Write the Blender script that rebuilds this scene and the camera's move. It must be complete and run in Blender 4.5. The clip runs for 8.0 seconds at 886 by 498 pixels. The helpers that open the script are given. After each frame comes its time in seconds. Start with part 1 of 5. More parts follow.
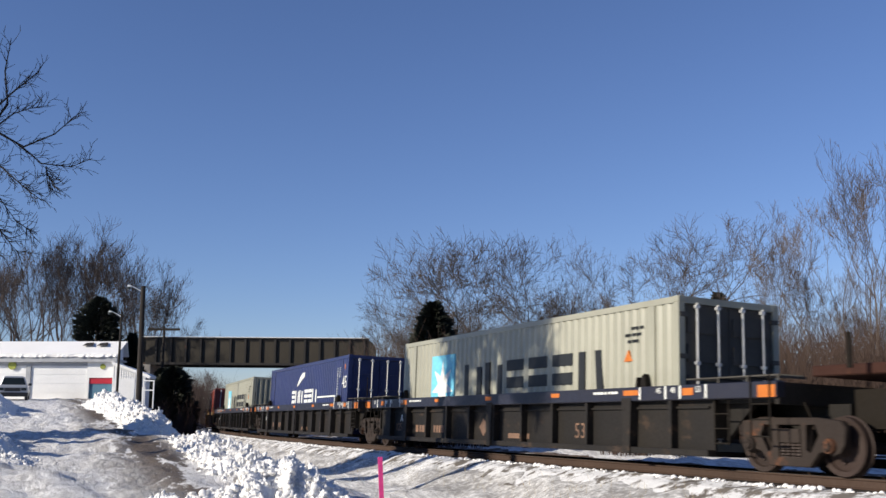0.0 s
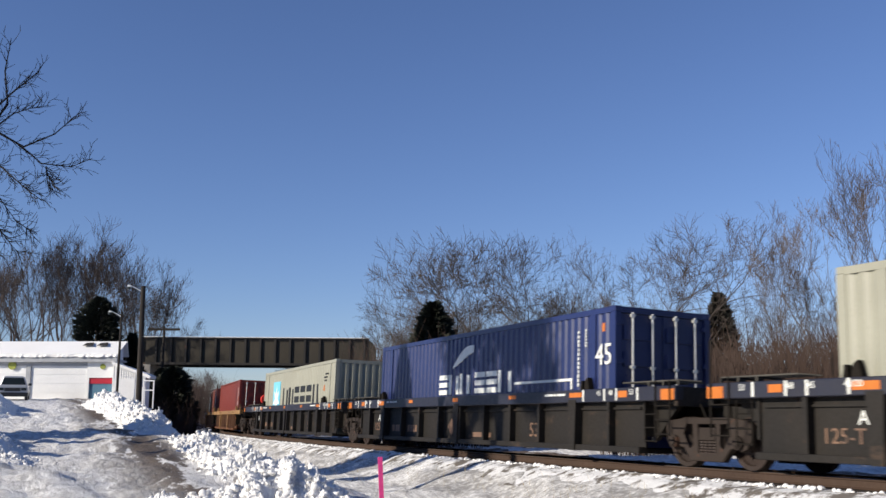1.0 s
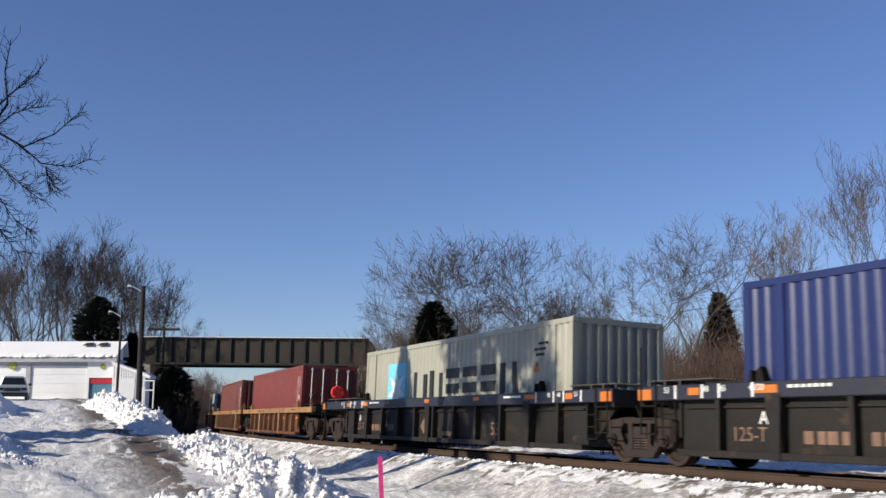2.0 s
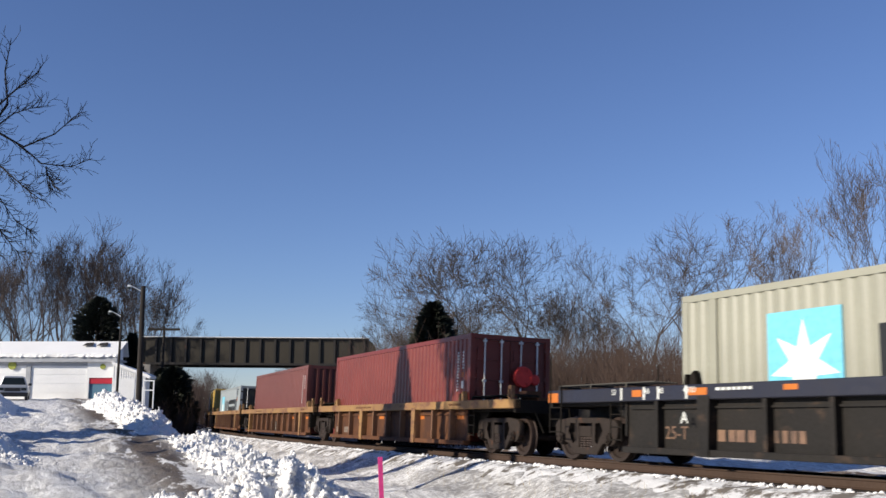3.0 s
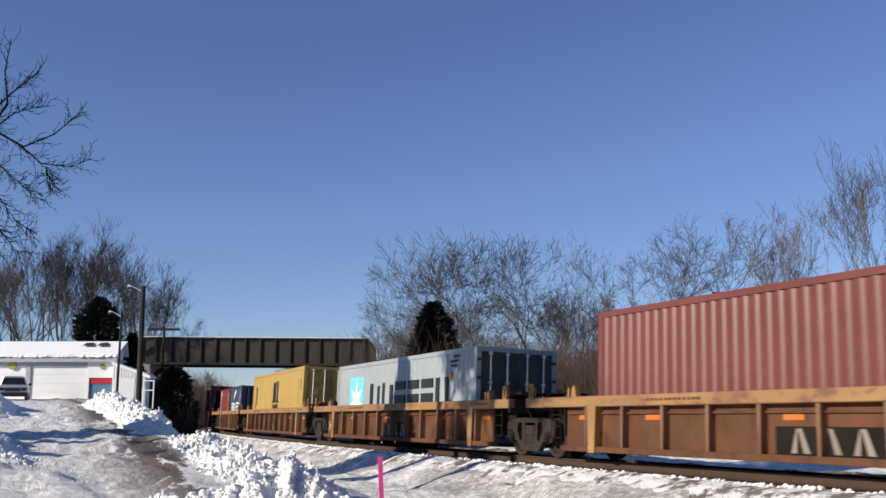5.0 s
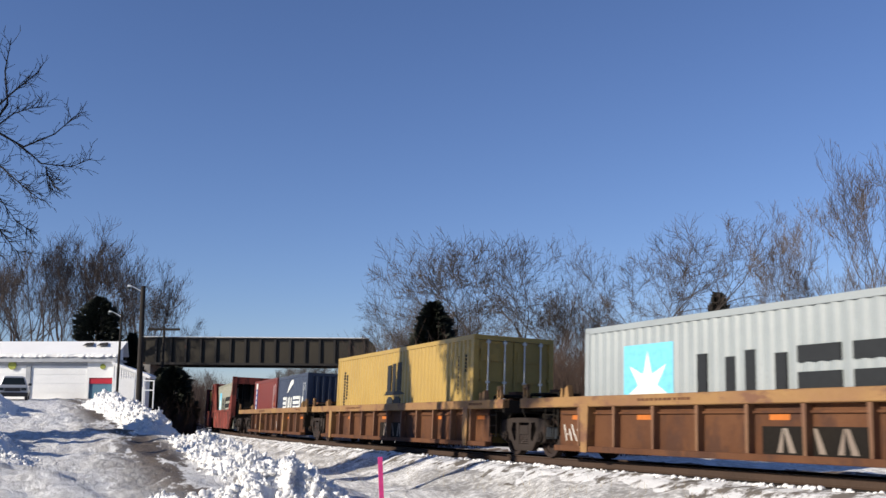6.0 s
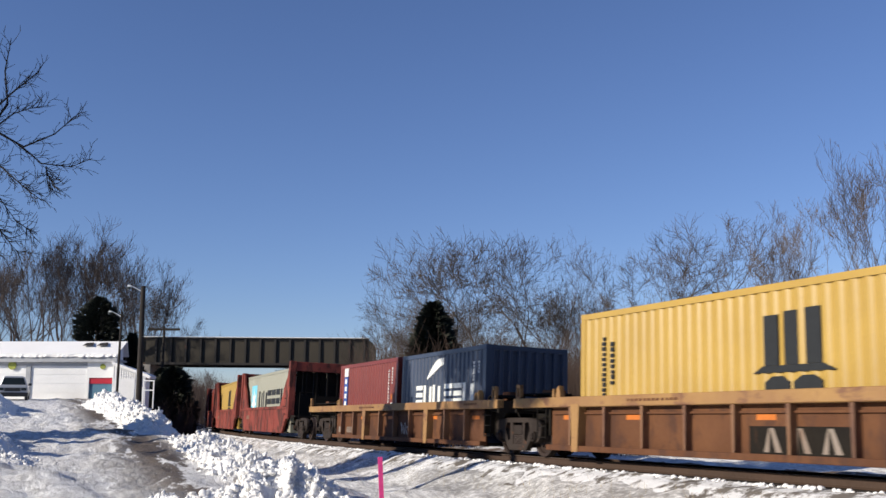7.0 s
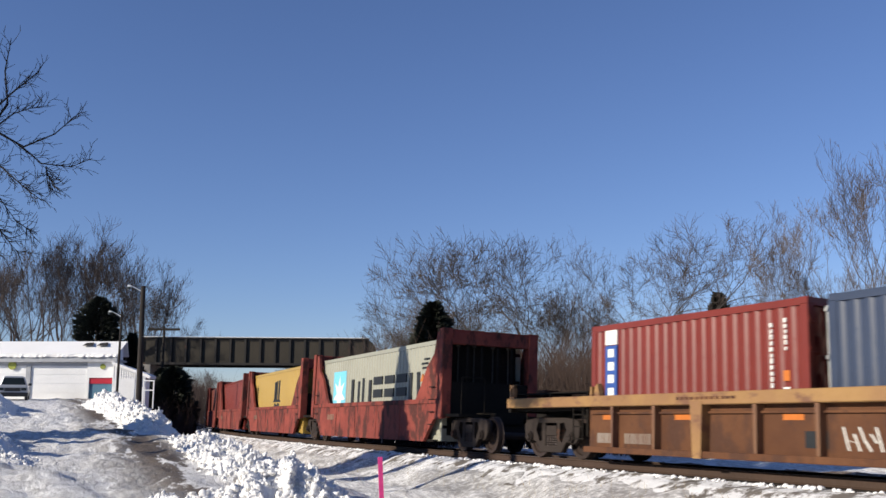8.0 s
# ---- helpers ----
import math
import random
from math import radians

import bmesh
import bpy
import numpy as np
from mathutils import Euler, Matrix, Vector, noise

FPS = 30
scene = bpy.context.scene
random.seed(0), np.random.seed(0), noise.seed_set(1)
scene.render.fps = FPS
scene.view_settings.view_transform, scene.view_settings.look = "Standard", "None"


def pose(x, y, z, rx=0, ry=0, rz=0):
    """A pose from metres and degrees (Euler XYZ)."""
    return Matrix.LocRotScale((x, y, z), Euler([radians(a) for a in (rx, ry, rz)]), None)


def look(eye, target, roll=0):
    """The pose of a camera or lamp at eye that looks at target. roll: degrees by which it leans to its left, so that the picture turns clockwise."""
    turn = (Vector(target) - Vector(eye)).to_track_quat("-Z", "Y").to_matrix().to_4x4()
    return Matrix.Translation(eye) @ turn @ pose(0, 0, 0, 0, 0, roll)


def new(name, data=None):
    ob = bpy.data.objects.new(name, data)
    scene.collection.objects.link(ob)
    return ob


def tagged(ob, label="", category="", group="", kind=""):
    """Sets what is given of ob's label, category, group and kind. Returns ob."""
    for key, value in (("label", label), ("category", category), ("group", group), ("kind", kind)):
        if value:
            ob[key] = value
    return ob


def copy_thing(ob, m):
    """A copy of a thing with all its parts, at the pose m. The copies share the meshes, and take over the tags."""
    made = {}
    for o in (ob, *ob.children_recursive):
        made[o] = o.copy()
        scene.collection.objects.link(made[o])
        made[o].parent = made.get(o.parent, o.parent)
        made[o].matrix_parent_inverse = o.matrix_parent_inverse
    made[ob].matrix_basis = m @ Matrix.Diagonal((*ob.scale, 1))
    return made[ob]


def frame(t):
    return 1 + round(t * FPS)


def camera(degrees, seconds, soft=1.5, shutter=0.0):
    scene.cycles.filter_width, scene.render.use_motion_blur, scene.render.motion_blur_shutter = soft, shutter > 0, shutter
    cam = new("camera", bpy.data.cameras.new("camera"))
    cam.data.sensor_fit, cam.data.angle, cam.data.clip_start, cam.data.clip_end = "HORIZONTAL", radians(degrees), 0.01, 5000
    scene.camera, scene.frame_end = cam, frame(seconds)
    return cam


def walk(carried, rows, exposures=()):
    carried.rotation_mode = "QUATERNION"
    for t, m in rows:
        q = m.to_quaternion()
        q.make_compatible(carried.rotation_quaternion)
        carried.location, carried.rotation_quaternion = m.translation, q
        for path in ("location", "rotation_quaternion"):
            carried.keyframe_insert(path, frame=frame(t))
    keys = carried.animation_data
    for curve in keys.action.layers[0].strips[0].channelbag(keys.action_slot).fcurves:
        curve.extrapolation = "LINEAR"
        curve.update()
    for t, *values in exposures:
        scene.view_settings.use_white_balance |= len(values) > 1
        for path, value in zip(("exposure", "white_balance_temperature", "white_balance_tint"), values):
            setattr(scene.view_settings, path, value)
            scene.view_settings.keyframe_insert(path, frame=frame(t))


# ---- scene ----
# The camera stands still on the snowy driveway beside the railway.
cam = camera(48.73, 8.0, soft=1.5, shutter=0.15)
EYE = pose(0, 0, 0.9, 99.81, 0, 0)
walk(cam, [(0.0, EYE), (8.0, EYE)], [(0.0, 0.30), (8.0, 0.30)])

# ---- world and sun ----
SUN_TO = Vector((-0.885, -0.422, 0.41)).normalized()
SUN_EL = math.asin(SUN_TO.z)
SUN_AZ = math.atan2(SUN_TO.x, SUN_TO.y)
world = bpy.data.worlds.new("sky_world")
scene.world = world
world.use_nodes = True
wn = world.node_tree
sky = wn.nodes.new("ShaderNodeTexSky")
sky.sky_type = "NISHITA"
sky.sun_disc = False
sky.sun_elevation = SUN_EL
sky.sun_rotation = SUN_AZ
sky.altitude = 200.0
sky.air_density = 1.0
sky.dust_density = 0.0
sky.ozone_density = 3.0
bg = wn.nodes["Background"]
bg.inputs[1].default_value = 0.075
tint = wn.nodes.new("ShaderNodeMix")
tint.data_type, tint.blend_type = "RGBA", "MULTIPLY"
tint.inputs["Factor"].default_value = 1.0
tint.inputs[7].default_value = (0.96, 1.0, 1.30, 1)
wn.links.new(sky.outputs[0], tint.inputs[6])
wn.links.new(tint.outputs[2], bg.inputs[0])
sun_data = bpy.data.lights.new("sun", "SUN")
sun_data.energy = 5.0
sun_data.angle = radians(0.5)
sun_data.color = (1.0, 0.91, 0.77)
sun = new("sun", sun_data)
sun.matrix_world = look(SUN_TO * 60, (0, 0, 0))


# ---- materials ----
def nodes_of(name):
    m = bpy.data.materials.new(name)
    m.use_nodes = True
    return m, m.node_tree, m.node_tree.nodes["Principled BSDF"]


def link(nt, a, b):
    nt.links.new(a, b)


def noise_node(nt, coord, scale, detail=4.0, rough=0.6, stretch=None):
    n = nt.nodes.new("ShaderNodeTexNoise")
    n.inputs["Scale"].default_value = scale
    n.inputs["Detail"].default_value = detail
    n.inputs["Roughness"].default_value = rough
    if stretch:
        mp = nt.nodes.new("ShaderNodeMapping")
        mp.inputs["Scale"].default_value = stretch
        link(nt, coord, mp.inputs[0])
        coord = mp.outputs[0]
    link(nt, coord, n.inputs["Vector"])
    return n.outputs["Fac"]


def ramp_node(nt, fac, lo, hi, a=0.0, b=1.0):
    r = nt.nodes.new("ShaderNodeMapRange")
    r.inputs["From Min"].default_value = lo
    r.inputs["From Max"].default_value = hi
    r.inputs["To Min"].default_value = a
    r.inputs["To Max"].default_value = b
    link(nt, fac, r.inputs["Value"])
    return r.outputs["Result"]


def mix_node(nt, fac, a, b):
    m = nt.nodes.new("ShaderNodeMix")
    m.data_type = "RGBA"
    link(nt, fac, m.inputs["Factor"])
    for v, sock in ((a, m.inputs[6]), (b, m.inputs[7])):
        if isinstance(v, tuple):
            sock.default_value = (*v, 1)
        else:
            link(nt, v, sock)
    return m.outputs[2]


def bump_node(nt, fac, strength, distance, p):
    b = nt.nodes.new("ShaderNodeBump")
    b.inputs["Strength"].default_value = strength
    b.inputs["Distance"].default_value = distance
    link(nt, fac, b.inputs["Height"])
    link(nt, b.outputs[0], p.inputs["Normal"])


def surface(name, base, second, rust=None, rough=0.6, metal=0.0, big=0.7, fine=14.0, rust_at=0.62,
            streak=(1, 1, 0.25), relief=0.25, depth=0.004, spread=0.18, gloss=0.5):
    """Painted, weathered or natural surface: two tones at two scales, wear of its own shape, fine relief."""
    m, nt, p = nodes_of(name)
    tc = nt.nodes.new("ShaderNodeTexCoord").outputs["Object"]
    info = nt.nodes.new("ShaderNodeObjectInfo")
    add = nt.nodes.new("ShaderNodeVectorMath")
    link(nt, tc, add.inputs[0])
    sc = nt.nodes.new("ShaderNodeVectorMath")
    sc.operation = "SCALE"
    sc.inputs["Scale"].default_value = 37.0
    comb = nt.nodes.new("ShaderNodeCombineXYZ")
    link(nt, info.outputs["Random"], comb.inputs[0])
    link(nt, info.outputs["Random"], comb.inputs[2])
    link(nt, comb.outputs[0], sc.inputs[0])
    link(nt, sc.outputs[0], add.inputs[1])
    c = add.outputs[0]
    f1 = noise_node(nt, c, big, 3.0)
    f2 = noise_node(nt, c, fine, 5.0, 0.7)
    col = mix_node(nt, ramp_node(nt, f1, 0.5 - spread, 0.5 + spread), base, second)
    dark = tuple(v * 0.72 for v in base)
    col = mix_node(nt, ramp_node(nt, f2, 0.5, 0.85, 0.0, 0.6), col, dark)
    rg = ramp_node(nt, f2, 0.3, 0.7, max(0.05, rough - 0.1), min(1.0, rough + 0.12))
    if rust:
        f3 = noise_node(nt, c, 2.6, 6.0, 0.68, streak)
        fac = ramp_node(nt, f3, rust_at, rust_at + 0.09, 0.0, 0.85)
        col = mix_node(nt, fac, col, rust)
    link(nt, col, p.inputs["Base Color"])
    link(nt, rg, p.inputs["Roughness"])
    p.inputs["Metallic"].default_value = metal
    p.inputs["Specular IOR Level"].default_value = gloss
    if relief:
        bump_node(nt, f2, relief, depth, p)
    return m


def plain(name, col, rough=0.5, metal=0.0, glow=0.0):
    m, nt, p = nodes_of(name)
    tc = nt.nodes.new("ShaderNodeTexCoord").outputs["Object"]
    f = noise_node(nt, tc, 9.0, 4.0)
    link(nt, mix_node(nt, ramp_node(nt, f, 0.35, 0.75), col, tuple(v * 0.78 for v in col)), p.inputs["Base Color"])
    p.inputs["Roughness"].default_value = rough
    p.inputs["Metallic"].default_value = metal
    p.inputs["Specular IOR Level"].default_value = 0.5 if rough < 0.5 or metal else 0.2
    return m


RUST = (0.11, 0.045, 0.022)
M_CREAM = surface("cream_container_paint", (0.3128, 0.3082, 0.2438), (0.2668, 0.2622, 0.207), (0.24, 0.16, 0.07), 0.35, gloss=0.4, relief=0.12, rust_at=0.66)
M_GREY = surface("pale_grey_container_paint", (0.3036, 0.3312, 0.3358), (0.2576, 0.2852, 0.2898), (0.2, 0.13, 0.08), 0.35, gloss=0.4, relief=0.12, rust_at=0.70)
# Grey of gratings and doors, set darker to carry the container ends' shade.
M_GREYSHADE = surface("grey_steel_and_shaded_doors", (0.078, 0.072, 0.062), (0.055, 0.051, 0.044), (0.10, 0.065, 0.04), 0.6, gloss=0.2, rust_at=0.68)
M_BLUE = surface("deep_blue_container_paint", (0.01663, 0.02612, 0.1009), (0.01306, 0.02138, 0.08075), (0.06, 0.05, 0.07), 0.35, gloss=0.4, relief=0.12, rust_at=0.72)
M_NAVY = surface("faded_navy_container_paint", (0.040, 0.053, 0.088), (0.029, 0.040, 0.068), (0.09, 0.06, 0.05), 0.35, gloss=0.4, relief=0.12, rust_at=0.68)
M_RED = surface("oxide_red_container_paint", (0.1715, 0.028, 0.0182), (0.1365, 0.0231, 0.0161), (0.13, 0.05, 0.035), 0.35, gloss=0.4, relief=0.12, rust_at=0.68)
M_MAROON = surface("faded_maroon_container_paint", (0.1521, 0.04524, 0.03432), (0.1209, 0.03588, 0.02808), (0.12, 0.06, 0.045), 0.35, gloss=0.4, relief=0.12, rust_at=0.66)
M_YELLOW = surface("ochre_yellow_container_paint", (0.4021, 0.2632, 0.06218), (0.3509, 0.2266, 0.05487), (0.2, 0.09, 0.03), 0.35, gloss=0.4, relief=0.12, rust_at=0.70)
M_ROOF = surface("container_roof_dust", (0.3, 0.28, 0.25), (0.22, 0.2, 0.18), RUST, 0.7)
M_BLACKCAR = surface("black_car_paint_dusty", (0.0081, 0.006804, 0.005832), (0.01426, 0.01134, 0.008748), (0.045, 0.028, 0.018), 0.68, gloss=0.3, rust_at=0.58, streak=(0.6, 0.6, 0.9))
M_NAVYSILL = surface("navy_sill_paint", (0.01116, 0.01339, 0.0279), (0.01451, 0.01451, 0.02344), (0.06, 0.042, 0.03), 0.5, rust_at=0.66)
M_BROWNCAR = surface("rusty_brown_car_paint", (0.1235, 0.05311, 0.02394), (0.07854, 0.03216, 0.01571), (0.06, 0.028, 0.018), 0.75, gloss=0.2, rust_at=0.50, streak=(0.7, 0.7, 0.35))
M_YSILL = surface("worn_yellow_sill_paint", (0.3004, 0.1699, 0.05534), (0.2055, 0.1028, 0.04348), (0.13, 0.055, 0.03), 0.65, rust_at=0.53, streak=(0.5, 1, 1))
# Worn brown paint lightened to tan, so the ribs look like sunlit edges.
M_RIB = surface("worn_rib_paint_lit_tan", (0.204, 0.1062, 0.051), (0.1445, 0.068, 0.0357), (0.09, 0.04, 0.025), 0.7, rust_at=0.55)
M_REDCAR = surface("faded_red_car_paint", (0.243, 0.0558, 0.0396), (0.162, 0.036, 0.0279), (0.045, 0.020, 0.016), 0.75, gloss=0.2, rust_at=0.49, streak=(0.9, 0.9, 0.45), big=1.1)
M_OLDDECK = surface("dark_rusty_deck", (0.055, 0.024, 0.017), (0.036, 0.017, 0.013), RUST, 0.85, gloss=0.1)
M_TRUCK = surface("dusty_truck_steel", (0.03312, 0.02484, 0.0207), (0.02236, 0.01656, 0.01408), RUST, 0.8, gloss=0.2, rust_at=0.6)
M_WHEEL = surface("brown_wheel_steel", (0.036, 0.021, 0.0165), (0.0255, 0.0165, 0.01275), RUST, 0.7, 0.3)
# Grimy steel, its base lowered to near black to carry deep shade at car ends.
M_DARK = surface("grimy_steel_deep_shade", (0.010, 0.0085, 0.0075), (0.015, 0.012, 0.009), (0.05, 0.024, 0.014), 0.8, gloss=0.12, rust_at=0.64)
M_WHITEMARK = plain("white_marking", (0.74, 0.75, 0.70), 0.5)
M_WORNMARK = surface("worn_pale_marking", (0.24, 0.20, 0.165), (0.17, 0.125, 0.095), (0.15, 0.08, 0.05), 0.7, rust_at=0.54)
M_BLACKMARK = plain("black_marking", (0.022, 0.024, 0.026), 0.5)
M_LIGHTBLUE = plain("light_blue_marking", (0.18, 0.55, 0.70), 0.5)
M_BLUEMARK = plain("blue_marking", (0.04, 0.09, 0.30), 0.5)
M_ORANGE = plain("orange_reflector", (0.50, 0.15, 0.03), 0.5)
M_TANMARK = surface("faded_tan_marking", (0.20, 0.115, 0.07), (0.13, 0.075, 0.05), (0.05, 0.032, 0.024), 0.7, rust_at=0.55, big=3.0)
M_ROD = plain("galvanised_rod", (0.62, 0.62, 0.60), 0.4, 0.2)
M_REDTARP = plain("bright_red_disc", (0.75, 0.06, 0.05), 0.55)
M_PINK = plain("fluorescent_pink_tape", (0.95, 0.09, 0.32), 0.5)
M_LATH = plain("lath_wood", (0.42, 0.30, 0.18), 0.8)
M_RAILRUST = surface("rusty_rail_side", (0.060, 0.034, 0.022), (0.042, 0.024, 0.016), None, 0.8, 0.2)
M_RAILTOP = plain("polished_rail_head", (0.5, 0.5, 0.5), 0.3, 0.9)
M_TIE = surface("creosoted_tie", (0.030, 0.022, 0.017), (0.05, 0.04, 0.032), None, 0.9)
M_GIRDER = surface("black_girder_steel", (0.012, 0.010, 0.009), (0.02, 0.016, 0.012), RUST, 0.7, rust_at=0.62, big=0.3)
M_WEB = surface("brown_girder_web", (0.0272, 0.0223, 0.01469), (0.03808, 0.03046, 0.02013), (0.03, 0.02, 0.015), 0.8, big=0.5, rust_at=0.6)
M_CONC = surface("weathered_concrete", (0.30, 0.28, 0.25), (0.22, 0.2, 0.18), None, 0.9)
M_POLE = surface("weathered_pole_wood", (0.0228, 0.0168, 0.0132), (0.0156, 0.012, 0.0096), None, 0.9)
M_SIDING = surface("white_siding", (0.80, 0.80, 0.79), (0.75, 0.75, 0.74), None, 0.5, relief=0.1)
# Trim grey that also stands in for the eave's shadow on the white front.
M_EAVEGREY = surface("grey_trim_eave_shade", (0.38, 0.39, 0.41), (0.32, 0.33, 0.35), None, 0.6)
M_DOORWHITE = surface("white_garage_door_paint", (0.80, 0.80, 0.79), (0.75, 0.75, 0.74), None, 0.45, relief=0.05)
M_TEAL = plain("blue_grey_door_paint", (0.10, 0.20, 0.28), 0.5)
M_SIGNRED = plain("red_band_paint", (0.45, 0.03, 0.05), 0.5)
M_SIGNLIME = plain("lime_sign_paint", (0.30, 0.33, 0.07), 0.5)
M_CARPAINT = plain("silver_car_paint", (0.50, 0.51, 0.53), 0.3, 0.2)
M_CARDARK = plain("black_car_trim", (0.015, 0.015, 0.017), 0.4)
M_LAMP = plain("lamp_housing", (0.6, 0.62, 0.62), 0.4, 0.3)
M_BARK = surface("grey_brown_bark", (0.058, 0.045, 0.038), (0.088, 0.070, 0.058), None, 0.9, big=2.0)
M_BARKPALE = surface("pale_bark", (0.125, 0.098, 0.078), (0.085, 0.066, 0.053), None, 0.9, big=2.0)
M_BARKDARK = surface("dark_bark", (0.016, 0.013, 0.012), (0.026, 0.021, 0.018), None, 0.9, big=2.0)
M_BARKTAN = surface("brown_grey_bark", (0.045, 0.033, 0.028), (0.068, 0.050, 0.042), None, 0.9, big=2.0)
M_BRUSH = surface("brown_brush_twigs", (0.04896, 0.02742, 0.0186), (0.03427, 0.02056, 0.01518), None, 0.9, big=1.0)
M_NEEDLE = surface("dark_conifer_needles", (0.014, 0.019, 0.011), (0.022, 0.026, 0.015), None, 0.8, big=1.5)
M_GRASS = surface("dry_grass", (0.30, 0.24, 0.12), (0.22, 0.17, 0.09), None, 0.9)


def glass_material():
    m, nt, p = nodes_of("dark_glass")
    p.inputs["Base Color"].default_value = (0.03, 0.04, 0.045, 1)
    p.inputs["Roughness"].default_value = 0.06
    return m


M_GLASS = glass_material()


def snow_material(name, drive=False, rubble=False):
    m, nt, p = nodes_of(name)
    pos = nt.nodes.new("ShaderNodeNewGeometry").outputs["Position"]
    big = noise_node(nt, pos, 0.35, 4.0)
    fine = noise_node(nt, pos, 9.0, 6.0, 0.7)
    col = mix_node(nt, ramp_node(nt, big, 0.3, 0.7), (0.88, 0.87, 0.85), (0.82, 0.81, 0.79))
    grit = noise_node(nt, pos, 26.0, 3.0, 0.8)
    col = mix_node(nt, ramp_node(nt, grit, 0.60 if drive else 0.70, 0.78, 0.0, 0.55 if drive else 0.4), col, (0.38, 0.34, 0.29))
    if rubble:
        # stones of the embankment showing through thin snow
        stones = noise_node(nt, pos, 7.0, 6.0, 0.75)
        patches = noise_node(nt, pos, 0.9, 3.0)
        both = nt.nodes.new("ShaderNodeMath")
        both.operation = "MULTIPLY_ADD"
        link(nt, patches, both.inputs[0])
        both.inputs[1].default_value = 0.5
        link(nt, stones, both.inputs[2])
        col = mix_node(nt, ramp_node(nt, both.outputs[0], 0.58, 0.84, 0.0, 0.85), col, (0.20, 0.188, 0.172))
    rough = ramp_node(nt, fine, 0.3, 0.7, 0.55, 0.8)
    height = fine
    if drive:
        # bare, wet strips of the driveway, drawn out along its length
        sep = nt.nodes.new("ShaderNodeSeparateXYZ")
        rot = nt.nodes.new("ShaderNodeMapping")
        rot.inputs["Rotation"].default_value = (0, 0, radians(-22.0))
        link(nt, pos, rot.inputs[0])
        link(nt, rot.outputs[0], sep.inputs[0])
        wear = noise_node(nt, rot.outputs[0], 0.75, 7.0, 0.66, (1.3, 0.30, 1.0))
        ruts = noise_node(nt, rot.outputs[0], 2.4, 9.0, 0.74, (2.4, 0.7, 1.0))
        mx = nt.nodes.new("ShaderNodeMath")
        mx.operation = "MULTIPLY_ADD"
        link(nt, ruts, mx.inputs[0])
        mx.inputs[1].default_value = 0.45
        link(nt, wear, mx.inputs[2])
        lat0 = ramp_node(nt, sep.outputs[0], ROAD_U0 - 0.7, ROAD_U0 + 0.5, 0.0, 1.0)
        lat1 = ramp_node(nt, sep.outputs[0], ROAD_U1 - 0.3, ROAD_U1 + 0.5, 1.0, 0.0)
        mu = nt.nodes.new("ShaderNodeMath")
        mu.operation = "MULTIPLY"
        link(nt, lat0, mu.inputs[0])
        link(nt, lat1, mu.inputs[1])
        bare = ramp_node(nt, mx.outputs[0], 0.655, 0.71, 0.0, 1.0)
        mv = nt.nodes.new("ShaderNodeMath")
        mv.operation = "MULTIPLY"
        link(nt, bare, mv.inputs[0])
        link(nt, mu.outputs[0], mv.inputs[1])
        scuff = ramp_node(nt, ruts, 0.43, 0.60, 0.0, 0.68)
        height = ruts
        col = mix_node(nt, scuff, col, (0.36, 0.34, 0.32))
        dirt = mix_node(nt, ramp_node(nt, ruts, 0.35, 0.65), (0.060, 0.044, 0.030), (0.15, 0.115, 0.085))
        col = mix_node(nt, mv.outputs[0], col, dirt)
    link(nt, col, p.inputs["Base Color"])
    link(nt, rough, p.inputs["Roughness"])
    p.inputs["Subsurface Weight"].default_value = 0.0
    bump_node(nt, height, 0.8, 0.16 if drive else 0.04, p)
    return m


# lateral limits of the bare driveway in the turned frame of its material
ROAD_U0, ROAD_U1 = 1.45, 2.75
M_SNOW = snow_material("snow")
M_DRIVE = snow_material("snow_and_driveway", True)
M_RUBBLE = snow_material("thin_snow_on_stones", False, True)
M_BALLAST = surface("snowy_ballast", (0.17, 0.15, 0.13), (0.10, 0.085, 0.07), (0.82, 0.82, 0.82), 0.9, fine=22.0, rust_at=0.43, streak=(1, 1, 1), relief=0.8, depth=0.03)
M_WOODFLOOR = surface("leaf_litter", (0.13, 0.09, 0.06), (0.09, 0.06, 0.045), (0.7, 0.71, 0.73), 0.95, rust_at=0.56, streak=(1, 1, 1))


# ---- mesh helpers ----
def slab(bm, x0, x1, y0, y1, z0, z1):
    v = [bm.verts.new((x, y, z)) for z in (z0, z1) for x, y in ((x0, y0), (x1, y0), (x1, y1), (x0, y1))]
    for f in ((3, 2, 1, 0), (4, 5, 6, 7), (0, 1, 5, 4), (1, 2, 6, 5), (2, 3, 7, 6), (3, 0, 4, 7)):
        bm.faces.new([v[i] for i in f])


def prism(bm, pts, y0, y1):
    """A polygon in x and z, drawn out from y0 to y1."""
    a = [bm.verts.new((x, y0, z)) for x, z in pts]
    b = [bm.verts.new((x, y1, z)) for x, z in pts]
    n = len(pts)
    bm.faces.new(a)
    bm.faces.new(b[::-1])
    for i in range(n):
        bm.faces.new((a[i], b[i], b[(i + 1) % n], a[(i + 1) % n]))


